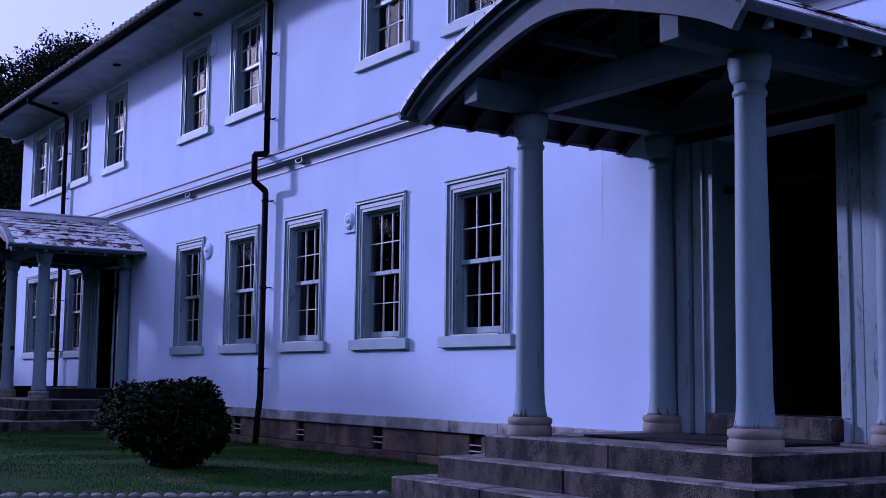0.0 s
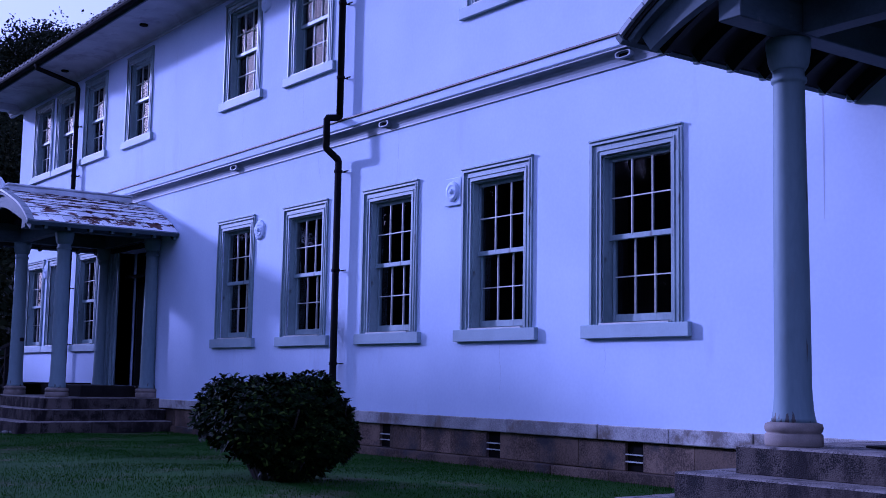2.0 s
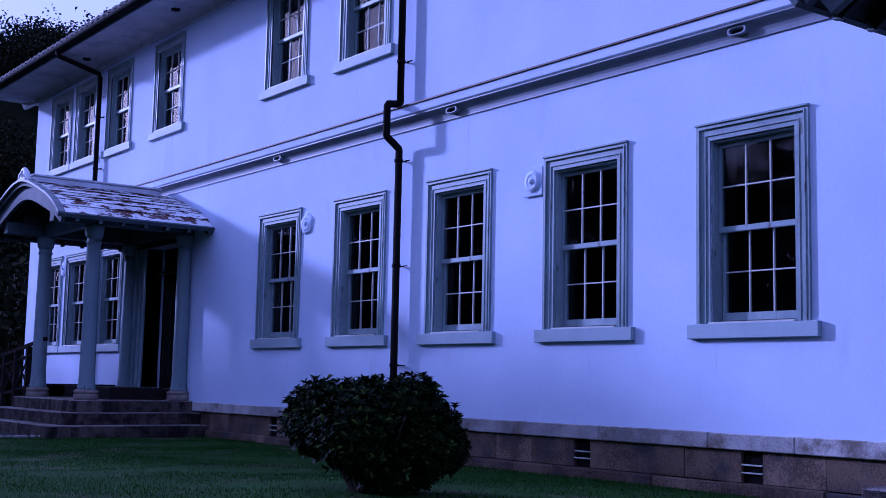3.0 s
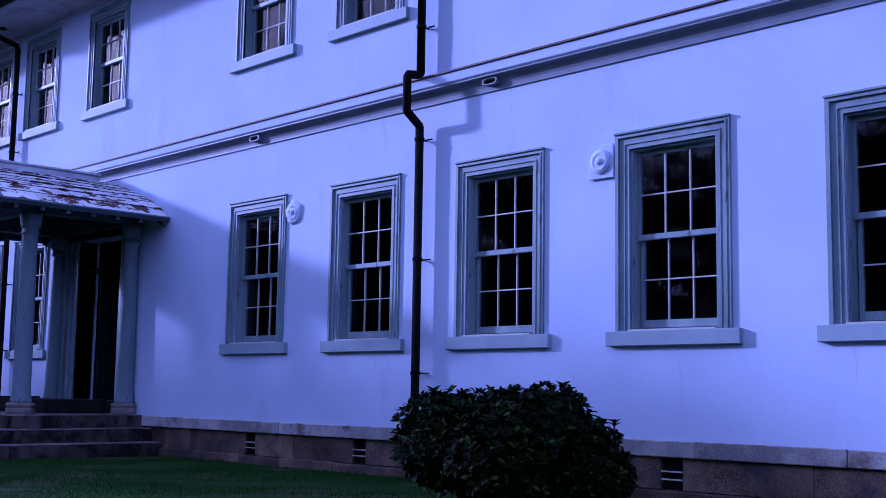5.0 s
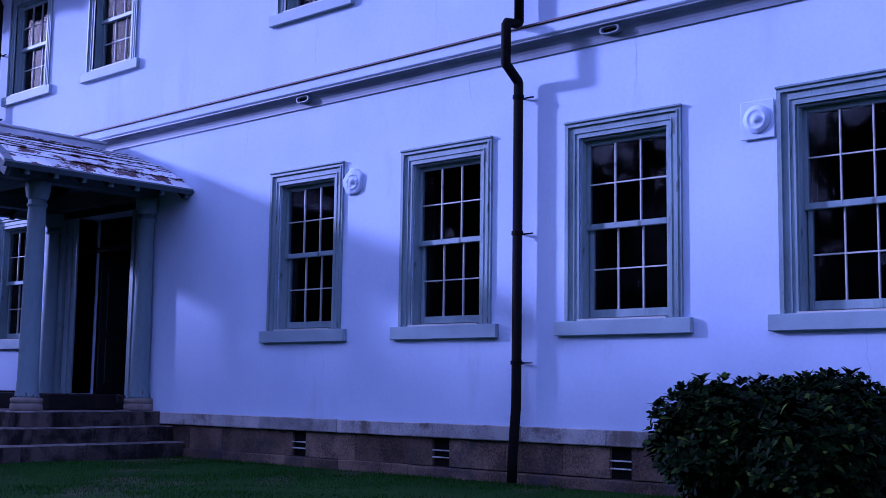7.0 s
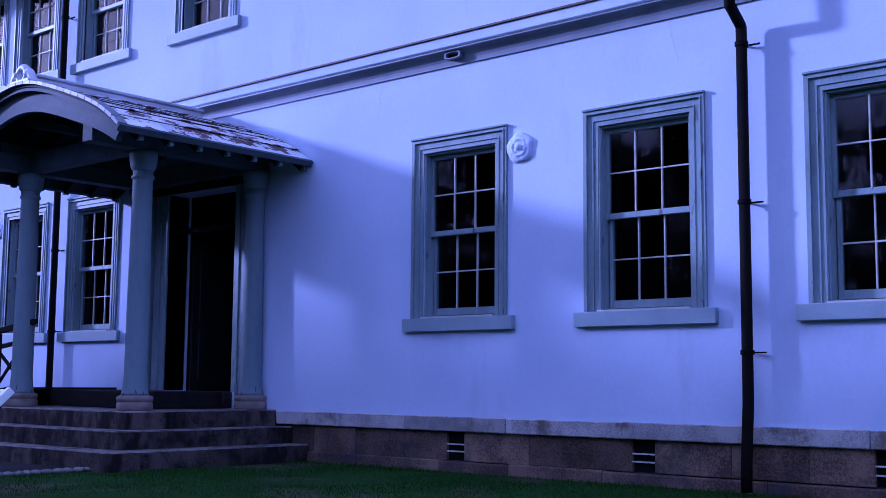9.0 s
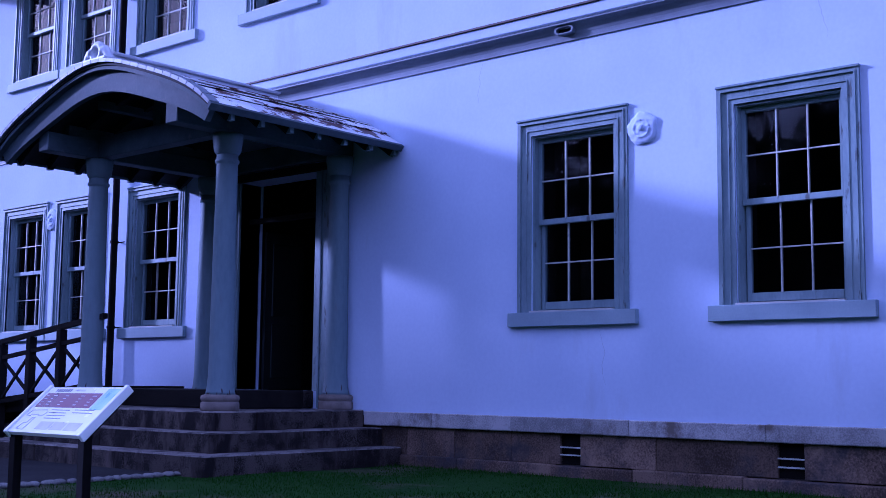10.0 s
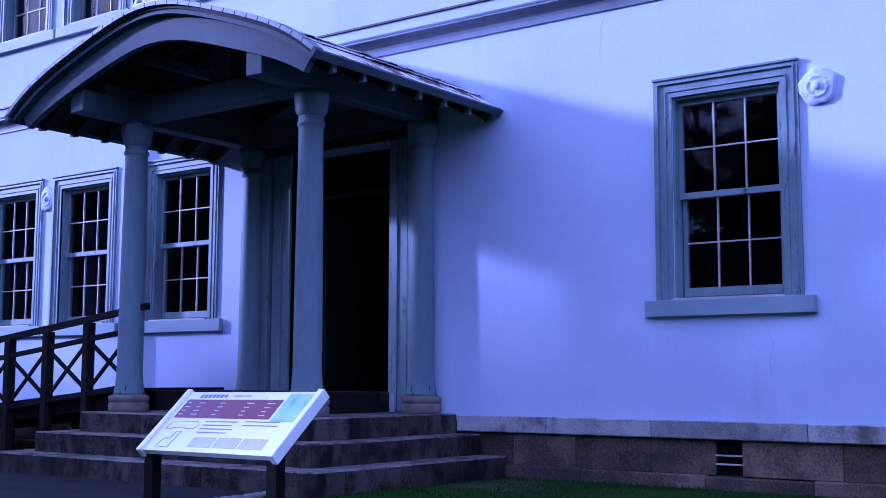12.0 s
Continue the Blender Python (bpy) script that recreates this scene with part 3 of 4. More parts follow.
def window(name, zr, label):
    root = empty(name, label, "window", kind="structure")
    zb, zt = zr[0] + 0.14, zr[1] - 0.155
    h = HALF_OPEN
    bm = bmesh.new()
    mitred(bm, h, zb, zt, 0.0, 0.045, -0.010, 0.06)
    mitred(bm, h, zb, zt, 0.045, 0.055, -0.021, 0.0)
    mitred(bm, h, zb, zt, 0.055, 0.112, -0.014, 0.0)
    mitred(bm, h, zb, zt, 0.112, 0.125, -0.036, 0.0)
    mitred(bm, h, zb, zt, 0.125, 0.155, -0.028, 0.0)
    part("architrave", bm, trim_paint, root)
    bm = bmesh.new()
    box(bm, -0.044, 0.0, -h - 0.162, h + 0.162, zr[1] - 0.008, zr[1] + 0.014, 0.004)
    part("drip_cap", bm, trim_paint, root)
    bm = bmesh.new()
    box(bm, -0.058, 0.002, -0.73, 0.73, zr[0], zr[0] + 0.137, 0.005)
    s = part("window_sill", bm, sill_paint, root)
    bm = bmesh.new()
    vs = [bm.verts.new(c) for c in ((-0.045, -h + 0.003, zb - 0.002), (-0.045, h - 0.003, zb - 0.002), (0.24, h - 0.003, zb - 0.002), (0.24, -h + 0.003, zb - 0.002),
                                    (-0.045, -h + 0.003, zb + 0.012), (-0.045, h - 0.003, zb + 0.012), (0.24, h - 0.003, zb + 0.035), (0.24, -h + 0.003, zb + 0.035))]
    for f in ((0, 1, 2, 3), (4, 5, 6, 7), (0, 1, 5, 4), (1, 2, 6, 5), (2, 3, 7, 6), (3, 0, 4, 7)):
        bm.faces.new([vs[k] for k in f])
    part("sill_slope", bm, sash_paint, s)
    bm = bmesh.new()
    mitred(bm, h - 0.02, zb + 0.02, zt - 0.02, 0.0, 0.018, 0.018, 0.169)
    part("sash_box", bm, trim_paint, root)
    # added near-black strips stand for the shade on the inner reveals
    bm = bmesh.new()
    mitred(bm, h - 0.02, zb + 0.02, zt - 0.02, 0.0, 0.018, 0.170, 0.352)
    part("reveal_lining", bm, dark_wood, root, "added dark lining standing for reveal shade")
    mid = zb + (zt - zb) * 0.512
    hh = h - 0.022
    sash(root, "upper_sash", 0.084, -hh, hh, mid - 0.03, zt - 0.022, 0.055, 0.045)
    sash(root, "lower_sash", 0.126, -hh + 0.010, hh - 0.010, zb + 0.03, mid + 0.02, 0.075, 0.045)
    return root


lower = window("window_1", LOWZ, "grey-blue framed sash window with twelve small panes")
lower.matrix_world = pose(WX, LOW[0], 0)
for k, c in enumerate(LOW[1:]):
    copy_thing(lower, pose(WX, c, 0)).name = "window_%d" % (k + 2)
upper = window("window_9", UPPZ, "grey-blue framed upper sash window reflecting the sky")
upper.matrix_world = pose(WX, UPP[0], 0)
for k, c in enumerate(UPP[1:]):
    copy_thing(upper, pose(WX, c, 0)).name = "window_%d" % (k + 10)


# ---- doorways ----
def doorway(name, yc):
    root = empty(name, "tall dark doorway with grey-blue pilaster casing", "doorway", kind="structure")
    for s in (-1, 1):
        for a, b, x in ((0.0, 0.10, -0.03), (0.10, 0.125, -0.055), (0.125, 0.24, -0.04), (0.27, 0.42, -0.075)):
            y0, y1 = sorted((s * (DOOR_HALF + a), s * (DOOR_HALF + b)))
            part("casing", boxed(x, 0.004 if a else 0.30, y0, y1, PLAT + 0.004 if a else DOOR_Z[0], DOOR_HEAD - 0.005, 0.004), trim_paint, root)
    # transom and header are coloured near-black for the shade under the porch roof
    part("transom_bar", boxed(0.12, 0.2, -DOOR_HALF, DOOR_HALF, DOOR_Z[1] - 0.03, DOOR_Z[1] + 0.03, 0.004), dark_wood, root)
    part("header", boxed(-0.06, 0.004, -DOOR_HALF - 0.44, DOOR_HALF + 0.44, DOOR_HEAD - 0.002, DOOR_HEAD + 0.085, 0.006), dark_wood, root)
    for s in (-1, 1):
        bm = bmesh.new()
        y = s * (DOOR_HALF - 0.045)
        box(bm, 0.36, 0.98, y - 0.022, y + 0.022, DOOR_Z[0] + 0.01, DOOR_Z[1] - 0.1)
        leaf = part("door_leaf", bm, door_wood, root, "dark door leaf folded open")
        for z0, z1 in ((1.1, 1.75), (1.85, 2.75)):
            part("door_panel", boxed(0.46, 0.88, y - s * 0.022 - 0.012, y - s * 0.022 + 0.012, z0, z1, 0.008), door_wood, leaf)
    part("threshold", boxed(-0.14, 0.33, -DOOR_HALF + 0.003, DOOR_HALF - 0.003, PLAT + 0.003, DOOR_Z[0], 0.012), granite, root, "worn granite threshold block")
    root.matrix_world = pose(WX, yc, 0)


doorway("door_1", DOORS[0])
doorway("door_2", DOORS[1])


# ---- porches ----
R, CROWN, HALF_ROOF, ROOF_X = 3.16, 4.31, 2.0, 4.99
BEAM = 3.548        # underside of the porch beams
ARC = math.asin(HALF_ROOF / R)
ZC = CROWN - R


def column():
    root = empty("porch_column", "grey-blue painted round timber column on a stone base", "column", "porch columns")
    bm = bmesh.new()
    lathe(bm, [(0.1839, 0.000), (0.1916, 0.010), (0.1916, 0.075), (0.1839, 0.085), (0.1760, 0.090), (0.1877, 0.100), (0.1940, 0.125), (0.1877, 0.150), (0.1538, 0.162)], 36)
    part("base", bm, base_stone, root, "weathered stone base ring", True)
    bm = bmesh.new()
    lathe(bm, [(0.1504, 0.162), (0.1433, 0.190), (0.1330, 0.251), (0.1239, 0.386), (0.1218, 0.868), (0.1164, 1.544), (0.1096, 2.122), (0.1075, 2.470), (0.1075, 2.484),
               (0.1204, 2.491), (0.1231, 2.506), (0.1204, 2.522), (0.1090, 2.530), (0.1090, 2.576)], 36)
    part("shaft", bm, column_paint, root, "", True)
    bm = bmesh.new()
    lathe(bm, [(0.1140, 2.577), (0.1177, 2.586), (0.1326, 2.605), (0.1356, 2.619), (0.1400, 2.629), (0.1420, 2.648), (0.1460, 2.677), (0.1510, 2.701), (0.1510, 2.725), (0.1540, 2.732), (0.1540, 2.791)], 36)
    part("capital", bm, column_paint, root, "", True)
    return root


master_column = column()
master_column.matrix_world = pose(5.88, DOORS[0] - 1.25, PLAT)
for c, half in ((DOORS[0], 1.25), (DOORS[1], 1.16)):
    for x in (5.88, 7.46):
        for s in (-1, 1):
            if (c, x, s) != (DOORS[0], 5.88, -1):
                copy_thing(master_column, pose(x, c + half * s, PLAT))


def porch_roof():
    """Barrel porch roof; local y is measured from the porch's middle."""
    root = empty("porch_roof", "arched porch roof of rusting pale sheet metal on timber beams", "porch roof", "porch roofs")
    bm = bmesh.new()
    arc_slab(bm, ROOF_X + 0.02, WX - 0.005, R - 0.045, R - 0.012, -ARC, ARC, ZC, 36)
    part("deck", bm, shaded_soffit_wood, root, "boarded underside coloured dark for shade")
    bm = bmesh.new()
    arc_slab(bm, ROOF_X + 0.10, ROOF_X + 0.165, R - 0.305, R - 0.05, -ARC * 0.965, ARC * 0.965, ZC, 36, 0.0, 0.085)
    part("bargeboard", bm, shaded_paint, root, "curved timber bargeboard")
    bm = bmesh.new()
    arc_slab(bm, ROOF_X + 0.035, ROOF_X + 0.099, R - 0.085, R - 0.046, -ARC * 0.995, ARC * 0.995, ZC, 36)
    part("verge_board", bm, shaded_paint, root)
    n = 30
    for k in range(n):
        bm = bmesh.new()
        a0, a1 = -ARC + 2 * ARC * k / n, -ARC + 2 * ARC * (k + 1) / n - 0.003
        arc_slab(bm, ROOF_X - 0.012, ROOF_X + 0.10, R - 0.016, R + 0.020 + 0.002 * (k % 2), a0, a1, ZC, 2)
        part("verge_cap", bm, verge_metal, root)
    for s in (-1, 1):
        bm = bmesh.new()
        arc_slab(bm, ROOF_X - 0.01, WX - 0.01, R - 0.058, R + 0.012, s * ARC, s * (ARC + 0.012), ZC, 1)
        part("eave_trim", bm, shaded_paint, root)
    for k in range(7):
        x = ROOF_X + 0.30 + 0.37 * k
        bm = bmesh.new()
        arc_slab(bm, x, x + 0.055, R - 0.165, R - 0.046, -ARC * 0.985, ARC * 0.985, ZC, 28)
        part("rafter", bm, shaded_soffit_wood, root)
    ye, ze = R * math.sin(ARC), ZC + R * math.cos(ARC) + droop(R * math.sin(ARC))
    # rafter ends catch light: the paler paint on these blocks stands for it
    for s in (-1, 1):
        for k in range(7):
            x = ROOF_X + 0.30 + 0.37 * k
            y0, y1 = sorted((s * (ye - 0.14), s * (ye - 0.065)))
            part("rafter_tail", boxed(x + 0.002, x + 0.053, y0, y1, ze - 0.108, ze - 0.042, 0.003), column_paint, root, "rafter end coloured pale as if lit")
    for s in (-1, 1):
        part("long_beam", boxed(5.17, WX - 0.01, s * 1.17 - 0.095, s * 1.17 + 0.095, BEAM + 0.002, BEAM + 0.212, 0.008), shaded_paint, root)
        part("wall_plate", boxed(5.45, WX - 0.01, s * 1.17 - 0.05, s * 1.17 + 0.05, BEAM + 0.214, BEAM + 0.335, 0.004), shaded_paint, root)
        part("beam_board", boxed(5.5, WX - 0.01, s * 0.6 - 0.05, s * 0.6 + 0.05, 4.0, 4.09, 0.004), shaded_paint, root)
    part("tie_beam", boxed(5.80, 5.96, -1.07, 1.07, BEAM + 0.002, BEAM + 0.24, 0.008), shaded_paint, root)
    part("wall_beam", boxed(WX - 0.18, WX - 0.065, -1.07, 1.07, BEAM, BEAM + 0.24, 0.008), shaded_paint, root)
    part("king_post", boxed(5.82, 5.94, -0.07, 0.07, BEAM + 0.243, CROWN - 0.14, 0.006), shaded_paint, root)
    # lapped sheets, course by course
    courses = 16
    for c in range(courses):
        a0, a1 = -ARC + 2 * ARC * c / courses, -ARC + 2 * ARC * (c + 1) / courses
        up = 1 if c < courses / 2 else -1
        x = ROOF_X + 0.102
        step = 0.0
        while x < WX - 0.02:
            x1 = min(WX - 0.012, x + random.uniform(0.42, 0.62) * (0.5 if step == 0 and c % 2 else 1))
            if WX - x1 < 0.2:
                x1 = WX - 0.012
            bm = bmesh.new()
            ra, rb = (R + 0.004, R - 0.010) if up > 0 else (R - 0.010, R + 0.004)
            lift = random.uniform(0.0, 0.006)
            va = [(x, a0, ra + lift), (x1 - 0.004, a0, ra + lift), (x1 - 0.004, a1 , rb), (x, a1, rb)]
            top = [bm.verts.new((px, pr * math.sin(pa), ZC + pr * math.cos(pa) + droop(pr * math.sin(pa)))) for px, pa, pr in va]
            bot = [bm.verts.new((px, (pr - 0.008) * math.sin(pa), ZC + (pr - 0.008) * math.cos(pa) + droop(pr * math.sin(pa)))) for px, pa, pr in va]
            bm.faces.new(top)
            bm.faces.new(bot[::-1])
            for k in range(4):
                bm.faces.new((bot[k], bot[(k + 1) % 4], top[(k + 1) % 4], top[k]))
            part("metal_sheet", bm, zinc, root)
            x, step = x1, step + 1
    bm = bmesh.new()
    box(bm, ROOF_X + 0.2, WX - 0.13, -0.115, 0.115, CROWN + 0.0, CROWN + 0.105, 0.02)
    box(bm, ROOF_X + 0.18, WX - 0.13, -0.145, 0.145, CROWN + 0.106, CROWN + 0.135, 0.008)
    part("ridge_cap", bm, zinc_trim, root, "boxed sheet-metal ridge")
    bm = bmesh.new()
    seg, ring = 24, 10
    grid = [[bm.verts.new((ROOF_X + 0.08 + 0.045 * math.sin(6.28318 * j / ring), (0.085 + 0.042 * math.cos(6.28318 * j / ring)) * math.cos(6.28318 * i / seg),
                           CROWN + 0.115 + (0.085 + 0.042 * math.cos(6.28318 * j / ring)) * math.sin(6.28318 * i / seg))) for j in range(ring)] for i in range(seg)]
    for i in range(seg):
        for j in range(ring):
            bm.faces.new((grid[i][j], grid[(i + 1) % seg][j], grid[(i + 1) % seg][(j + 1) % ring], grid[i][(j + 1) % ring]))
    fin = part("finial", bm, zinc_trim, root, "ring-shaped ridge-end ornament", True)
    for s in (-1, 1):
        bm = bmesh.new()
        tube(bm, [(ROOF_X + 0.08, s * (0.09 + 0.19 * t), CROWN + 0.115 - 0.09 * t + 0.03 * math.sin(t * 6.3)) for t in [i / 8 for i in range(9)]],
             [0.06 - 0.03 * i / 8 for i in range(9)], 8)
        part("scroll", bm, zinc_trim, fin, "", True)
    part("finial_base", boxed(ROOF_X + 0.03, ROOF_X + 0.20, -0.20, 0.20, CROWN + 0.02, CROWN + 0.06, 0.01), zinc_trim, fin)
    return root


roof_a = porch_roof()
roof_a.matrix_world = pose(0, DOORS[0], 0)
copy_thing(roof_a, pose(0, DOORS[1], 0))


def lit_top(ob):
    """Upward faces get the paler tread colour as if sky-lit; fronts keep the shade-dark granite."""
    ob.data.materials.append(lit_tread_stone)
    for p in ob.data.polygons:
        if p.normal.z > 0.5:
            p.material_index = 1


def stone_steps(yc):
    root = empty("stone_steps", "three weathered granite steps up to a stone porch floor", "steps", "porch steps")
    levels = [(4.99, 2.07, GZ - 0.05, 0.388), (5.28, 1.78, 0.388, 0.574), (5.57, 1.50, 0.574, PLAT)]
    for k, (fx, half, z0, z1) in enumerate(levels):
        nf = (3, 2, 2)[k]
        cuts = [-half] + sorted(-half + 2 * half * (i + random.uniform(-0.15, 0.15)) / nf for i in range(1, nf)) + [half]
        deep = 0.36 if k < 2 else 0.5
        zb = z0 - (0.0 if k == 0 else 0.01)
        for a, b in zip(cuts, cuts[1:]):
            d = random.uniform(-0.006, 0.006)
            lit_top(part("block", boxed(fx + d, fx + deep, yc + a + 0.002, yc + b - 0.002, zb, z1 + random.uniform(-0.003, 0.003), 0.012), granite, root))
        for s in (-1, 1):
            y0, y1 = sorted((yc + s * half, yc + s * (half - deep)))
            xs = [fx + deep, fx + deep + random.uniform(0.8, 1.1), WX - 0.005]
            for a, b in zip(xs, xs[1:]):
                lit_top(part("block", boxed(a + 0.002, b - 0.002, y0, y1, zb, z1 + random.uniform(-0.003, 0.003), 0.012), granite, root))
    half = 1.50 - 0.5
    rows = 3
    for i in range(rows):
        for j in range(3):
            xa = 6.07 + (WX - 0.01 - 6.07) * i / rows
            xb = 6.07 + (WX - 0.01 - 6.07) * (i + 1) / rows
            ya, yb = yc - half + 2 * half * j / 3, yc - half + 2 * half * (j + 1) / 3
            lit_top(part("flagstone", boxed(xa + 0.003, xb - 0.003, ya + 0.003, yb - 0.003, PLAT - 0.15, PLAT - 0.002 + random.uniform(-0.002, 0.002), 0.006), granite, root))
    part("core", boxed(5.32, WX - 0.02, yc - 1.47, yc + 1.47, GZ - 0.04, 0.55), mortar, root)


for c in DOORS:
    stone_steps(c)

bm = boxed(6.2, 7.2, 5.15, 7.0, PLAT + 0.001, PLAT + 0.018, 0.005)
tagged(part("door_mat", bm, dark_wood), "dark doormat lying on the porch floor", "mat")


# ---- ramp with rail beside the north porch ----
def ramp_z(y):
    return 0.985 - max(0.0, y - 24.9) * 0.09


def access_ramp():
    root = empty("access_ramp", "dark timber access ramp with a cross-braced railing", "ramp")
    part("landing", boxed(6.45, 7.42, 22.74, 24.9, PLAT + 0.004, 0.955, 0.005), dark_wood, root)
    ys = [24.92 + 0.145 * i for i in range(40)]
    for a, b in zip(ys, ys[1:]):
        bm = boxed(5.98, 7.42, a + 0.004, b - 0.004, -0.035, 0.0)
        for v in bm.verts:
            v.co.z += ramp_z(v.co.y)
        part("board", bm, dark_wood, root)
    for x in (5.99, 6.65, 7.34):
        bm = boxed(x, x + 0.07, 24.92, 30.7, -0.20, -0.036)
        for v in bm.verts:
            v.co.z += ramp_z(v.co.y)
        part("stringer", bm, dark_wood, root)
    top = lambda y: 1.752 - (y - 24.5) * 0.116
    posts = [24.62 + 0.665 * i for i in range(10)]
    for y in posts:
        lo = GZ - 0.02 if y > 24.96 else PLAT
        rail = part("post", boxed(5.87, 5.965, y - 0.045, y + 0.045, lo, top(y) - 0.031, 0.006), dark_wood, root)
        part("leg", boxed(7.25, 7.33, y - 0.04, y + 0.04, GZ - 0.02, ramp_z(y) - 0.21), dark_wood, root) if y > 25 else None
    for off, hh in ((0.0, 0.03), (-0.20, 0.022), (-0.74, 0.025)):
        bm = boxed(5.885, 5.945, 24.4 if off == 0 else 24.66, 30.7, -hh, hh)
        for v in bm.verts:
            v.co.z += top(v.co.y) + off
        part("rail", bm, dark_wood, root)
    for a, b in zip(posts, posts[1:]):
        for za, zb in ((-0.22, -0.72), (-0.72, -0.22)):
            bm = bmesh.new()
            box(bm, 5.90 + (0.012 if za < -0.5 else 0), 5.925 + (0.012 if za < -0.5 else 0), a + 0.04, b - 0.04, -0.022, 0.022)
            for v in bm.verts:
                t = (v.co.y - a) / (b - a)
                v.co.z += top(v.co.y) + za + (zb - za) * t
            part("brace", bm, dark_wood, root)


access_ramp()


# ---- downpipes ----
def downpipe(y, kink, label):
    root = empty("downpipe", label, "drainpipe", "downpipes")
    x = WX - 0.115
    pts = [(WX - 1.0, y, 7.53 + EAVE), (WX - 1.0, y, 7.44 + EAVE), (WX - 0.55, y, 7.33 + EAVE), (x - 0.03, y, 7.22 + EAVE), (x, y, 7.15 + EAVE)]
    if kink:
        pts += [(x, y, 4.705), (x - 0.005, y, 4.69), (x - 0.195, y, 4.66), (x - 0.20, y, 4.645), (x - 0.20, y, 4.255), (x - 0.195, y, 4.24), (x - 0.005, y, 4.105), (x, y, 4.09)]
    pts += [(x, y, 0.95), (x - 0.015, y, 0.80), (x - 0.05, y, 0.45), (x - 0.06, y, 0.22)]
    bm = bmesh.new()
    tube(bm, pts, 0.048, 12)
    part("pipe", bm, pipe_paint, root, "", True)
    for z in (6.3, 5.25, 3.95, 2.6, 1.35) if kink else (6.3, 5.25, 2.9, 1.75):
        bm = bmesh.new()
        lathe(bm, [(0.05, z - 0.02), (0.058, z - 0.018), (0.058, z + 0.018), (0.05, z + 0.02)], 14, (x, y))
        box(bm, x + 0.03, WX + 0.01, y - 0.006, y + 0.006, z - 0.008, z + 0.008)
        box(bm, WX - 0.05, WX - 0.03, y - 0.13, y - 0.03, z - 0.006, z + 0.006)
        part("bracket", bm, pipe_paint, root, "small iron wall bracket")
    return root


downpipe(15.98, True, "black-brown iron downpipe jogging round the string course")
downpipe(26.64, False, "black-brown iron downpipe beside the porch")


# ---- wall fittings ----
def rosette(y, z, square):
    root = empty("wall_rosette", "round pale blue-white plaster boss" + (" on a square plate" if square else " with an uneven rim"), "rosette", "wall bosses")
    if square:
        part("plate", boxed(-0.018, 0.004, -0.155, 0.155, -0.165, 0.165, 0.006), plaster, root)
    bm = bmesh.new()
    seg = 44
    prof = [(0.155 if not square else 0.125, 0.002), (0.15 if not square else 0.12, 0.034), (0.118, 0.048), (0.092, 0.050), (0.088, 0.060), (0.076, 0.060), (0.070, 0.052), (0.036, 0.055), (0.030, 0.066), (0.026, 0.088), (0.004, 0.092)]
    rings = []
    for i, (r, h) in enumerate(prof):
        ring = []
        for k in range(seg):
            a = 6.28318 * k / seg
            rough = noise.noise((3.1 * math.cos(a), 3.1 * math.sin(a), y + 2.0 * i))
            wave = 0.06 * math.sin(5 * a + 1) + 0.07 * rough if i < 2 and not square else 0.0
            lift = 0.016 * rough if 0 < i < 7 and not square else 0.0
            ring.append(bm.verts.new((-h - lift, r * (1 + wave) * math.cos(a), r * (1 + wave) * math.sin(a))))
        rings.append(ring)
    for a, b in zip(rings, rings[1:]):
        for k in range(seg):
            bm.faces.new((a[k], a[(k + 1) % seg], b[(k + 1) % seg], b[k]))
    bm.faces.new(rings[-1])
    part("boss", bm, plaster, root, "", True)
    root.matrix_world = pose(WX - (0.0 if not square else 0.017), y, z) @ Matrix.Diagonal((0.65, 1, 1, 1))
    return root


rosette(18.42, 3.38, False)
rosette(13.475, 3.385, True)
rosette(28.42, 3.36, False)
rosette(18.45, 6.95, False)


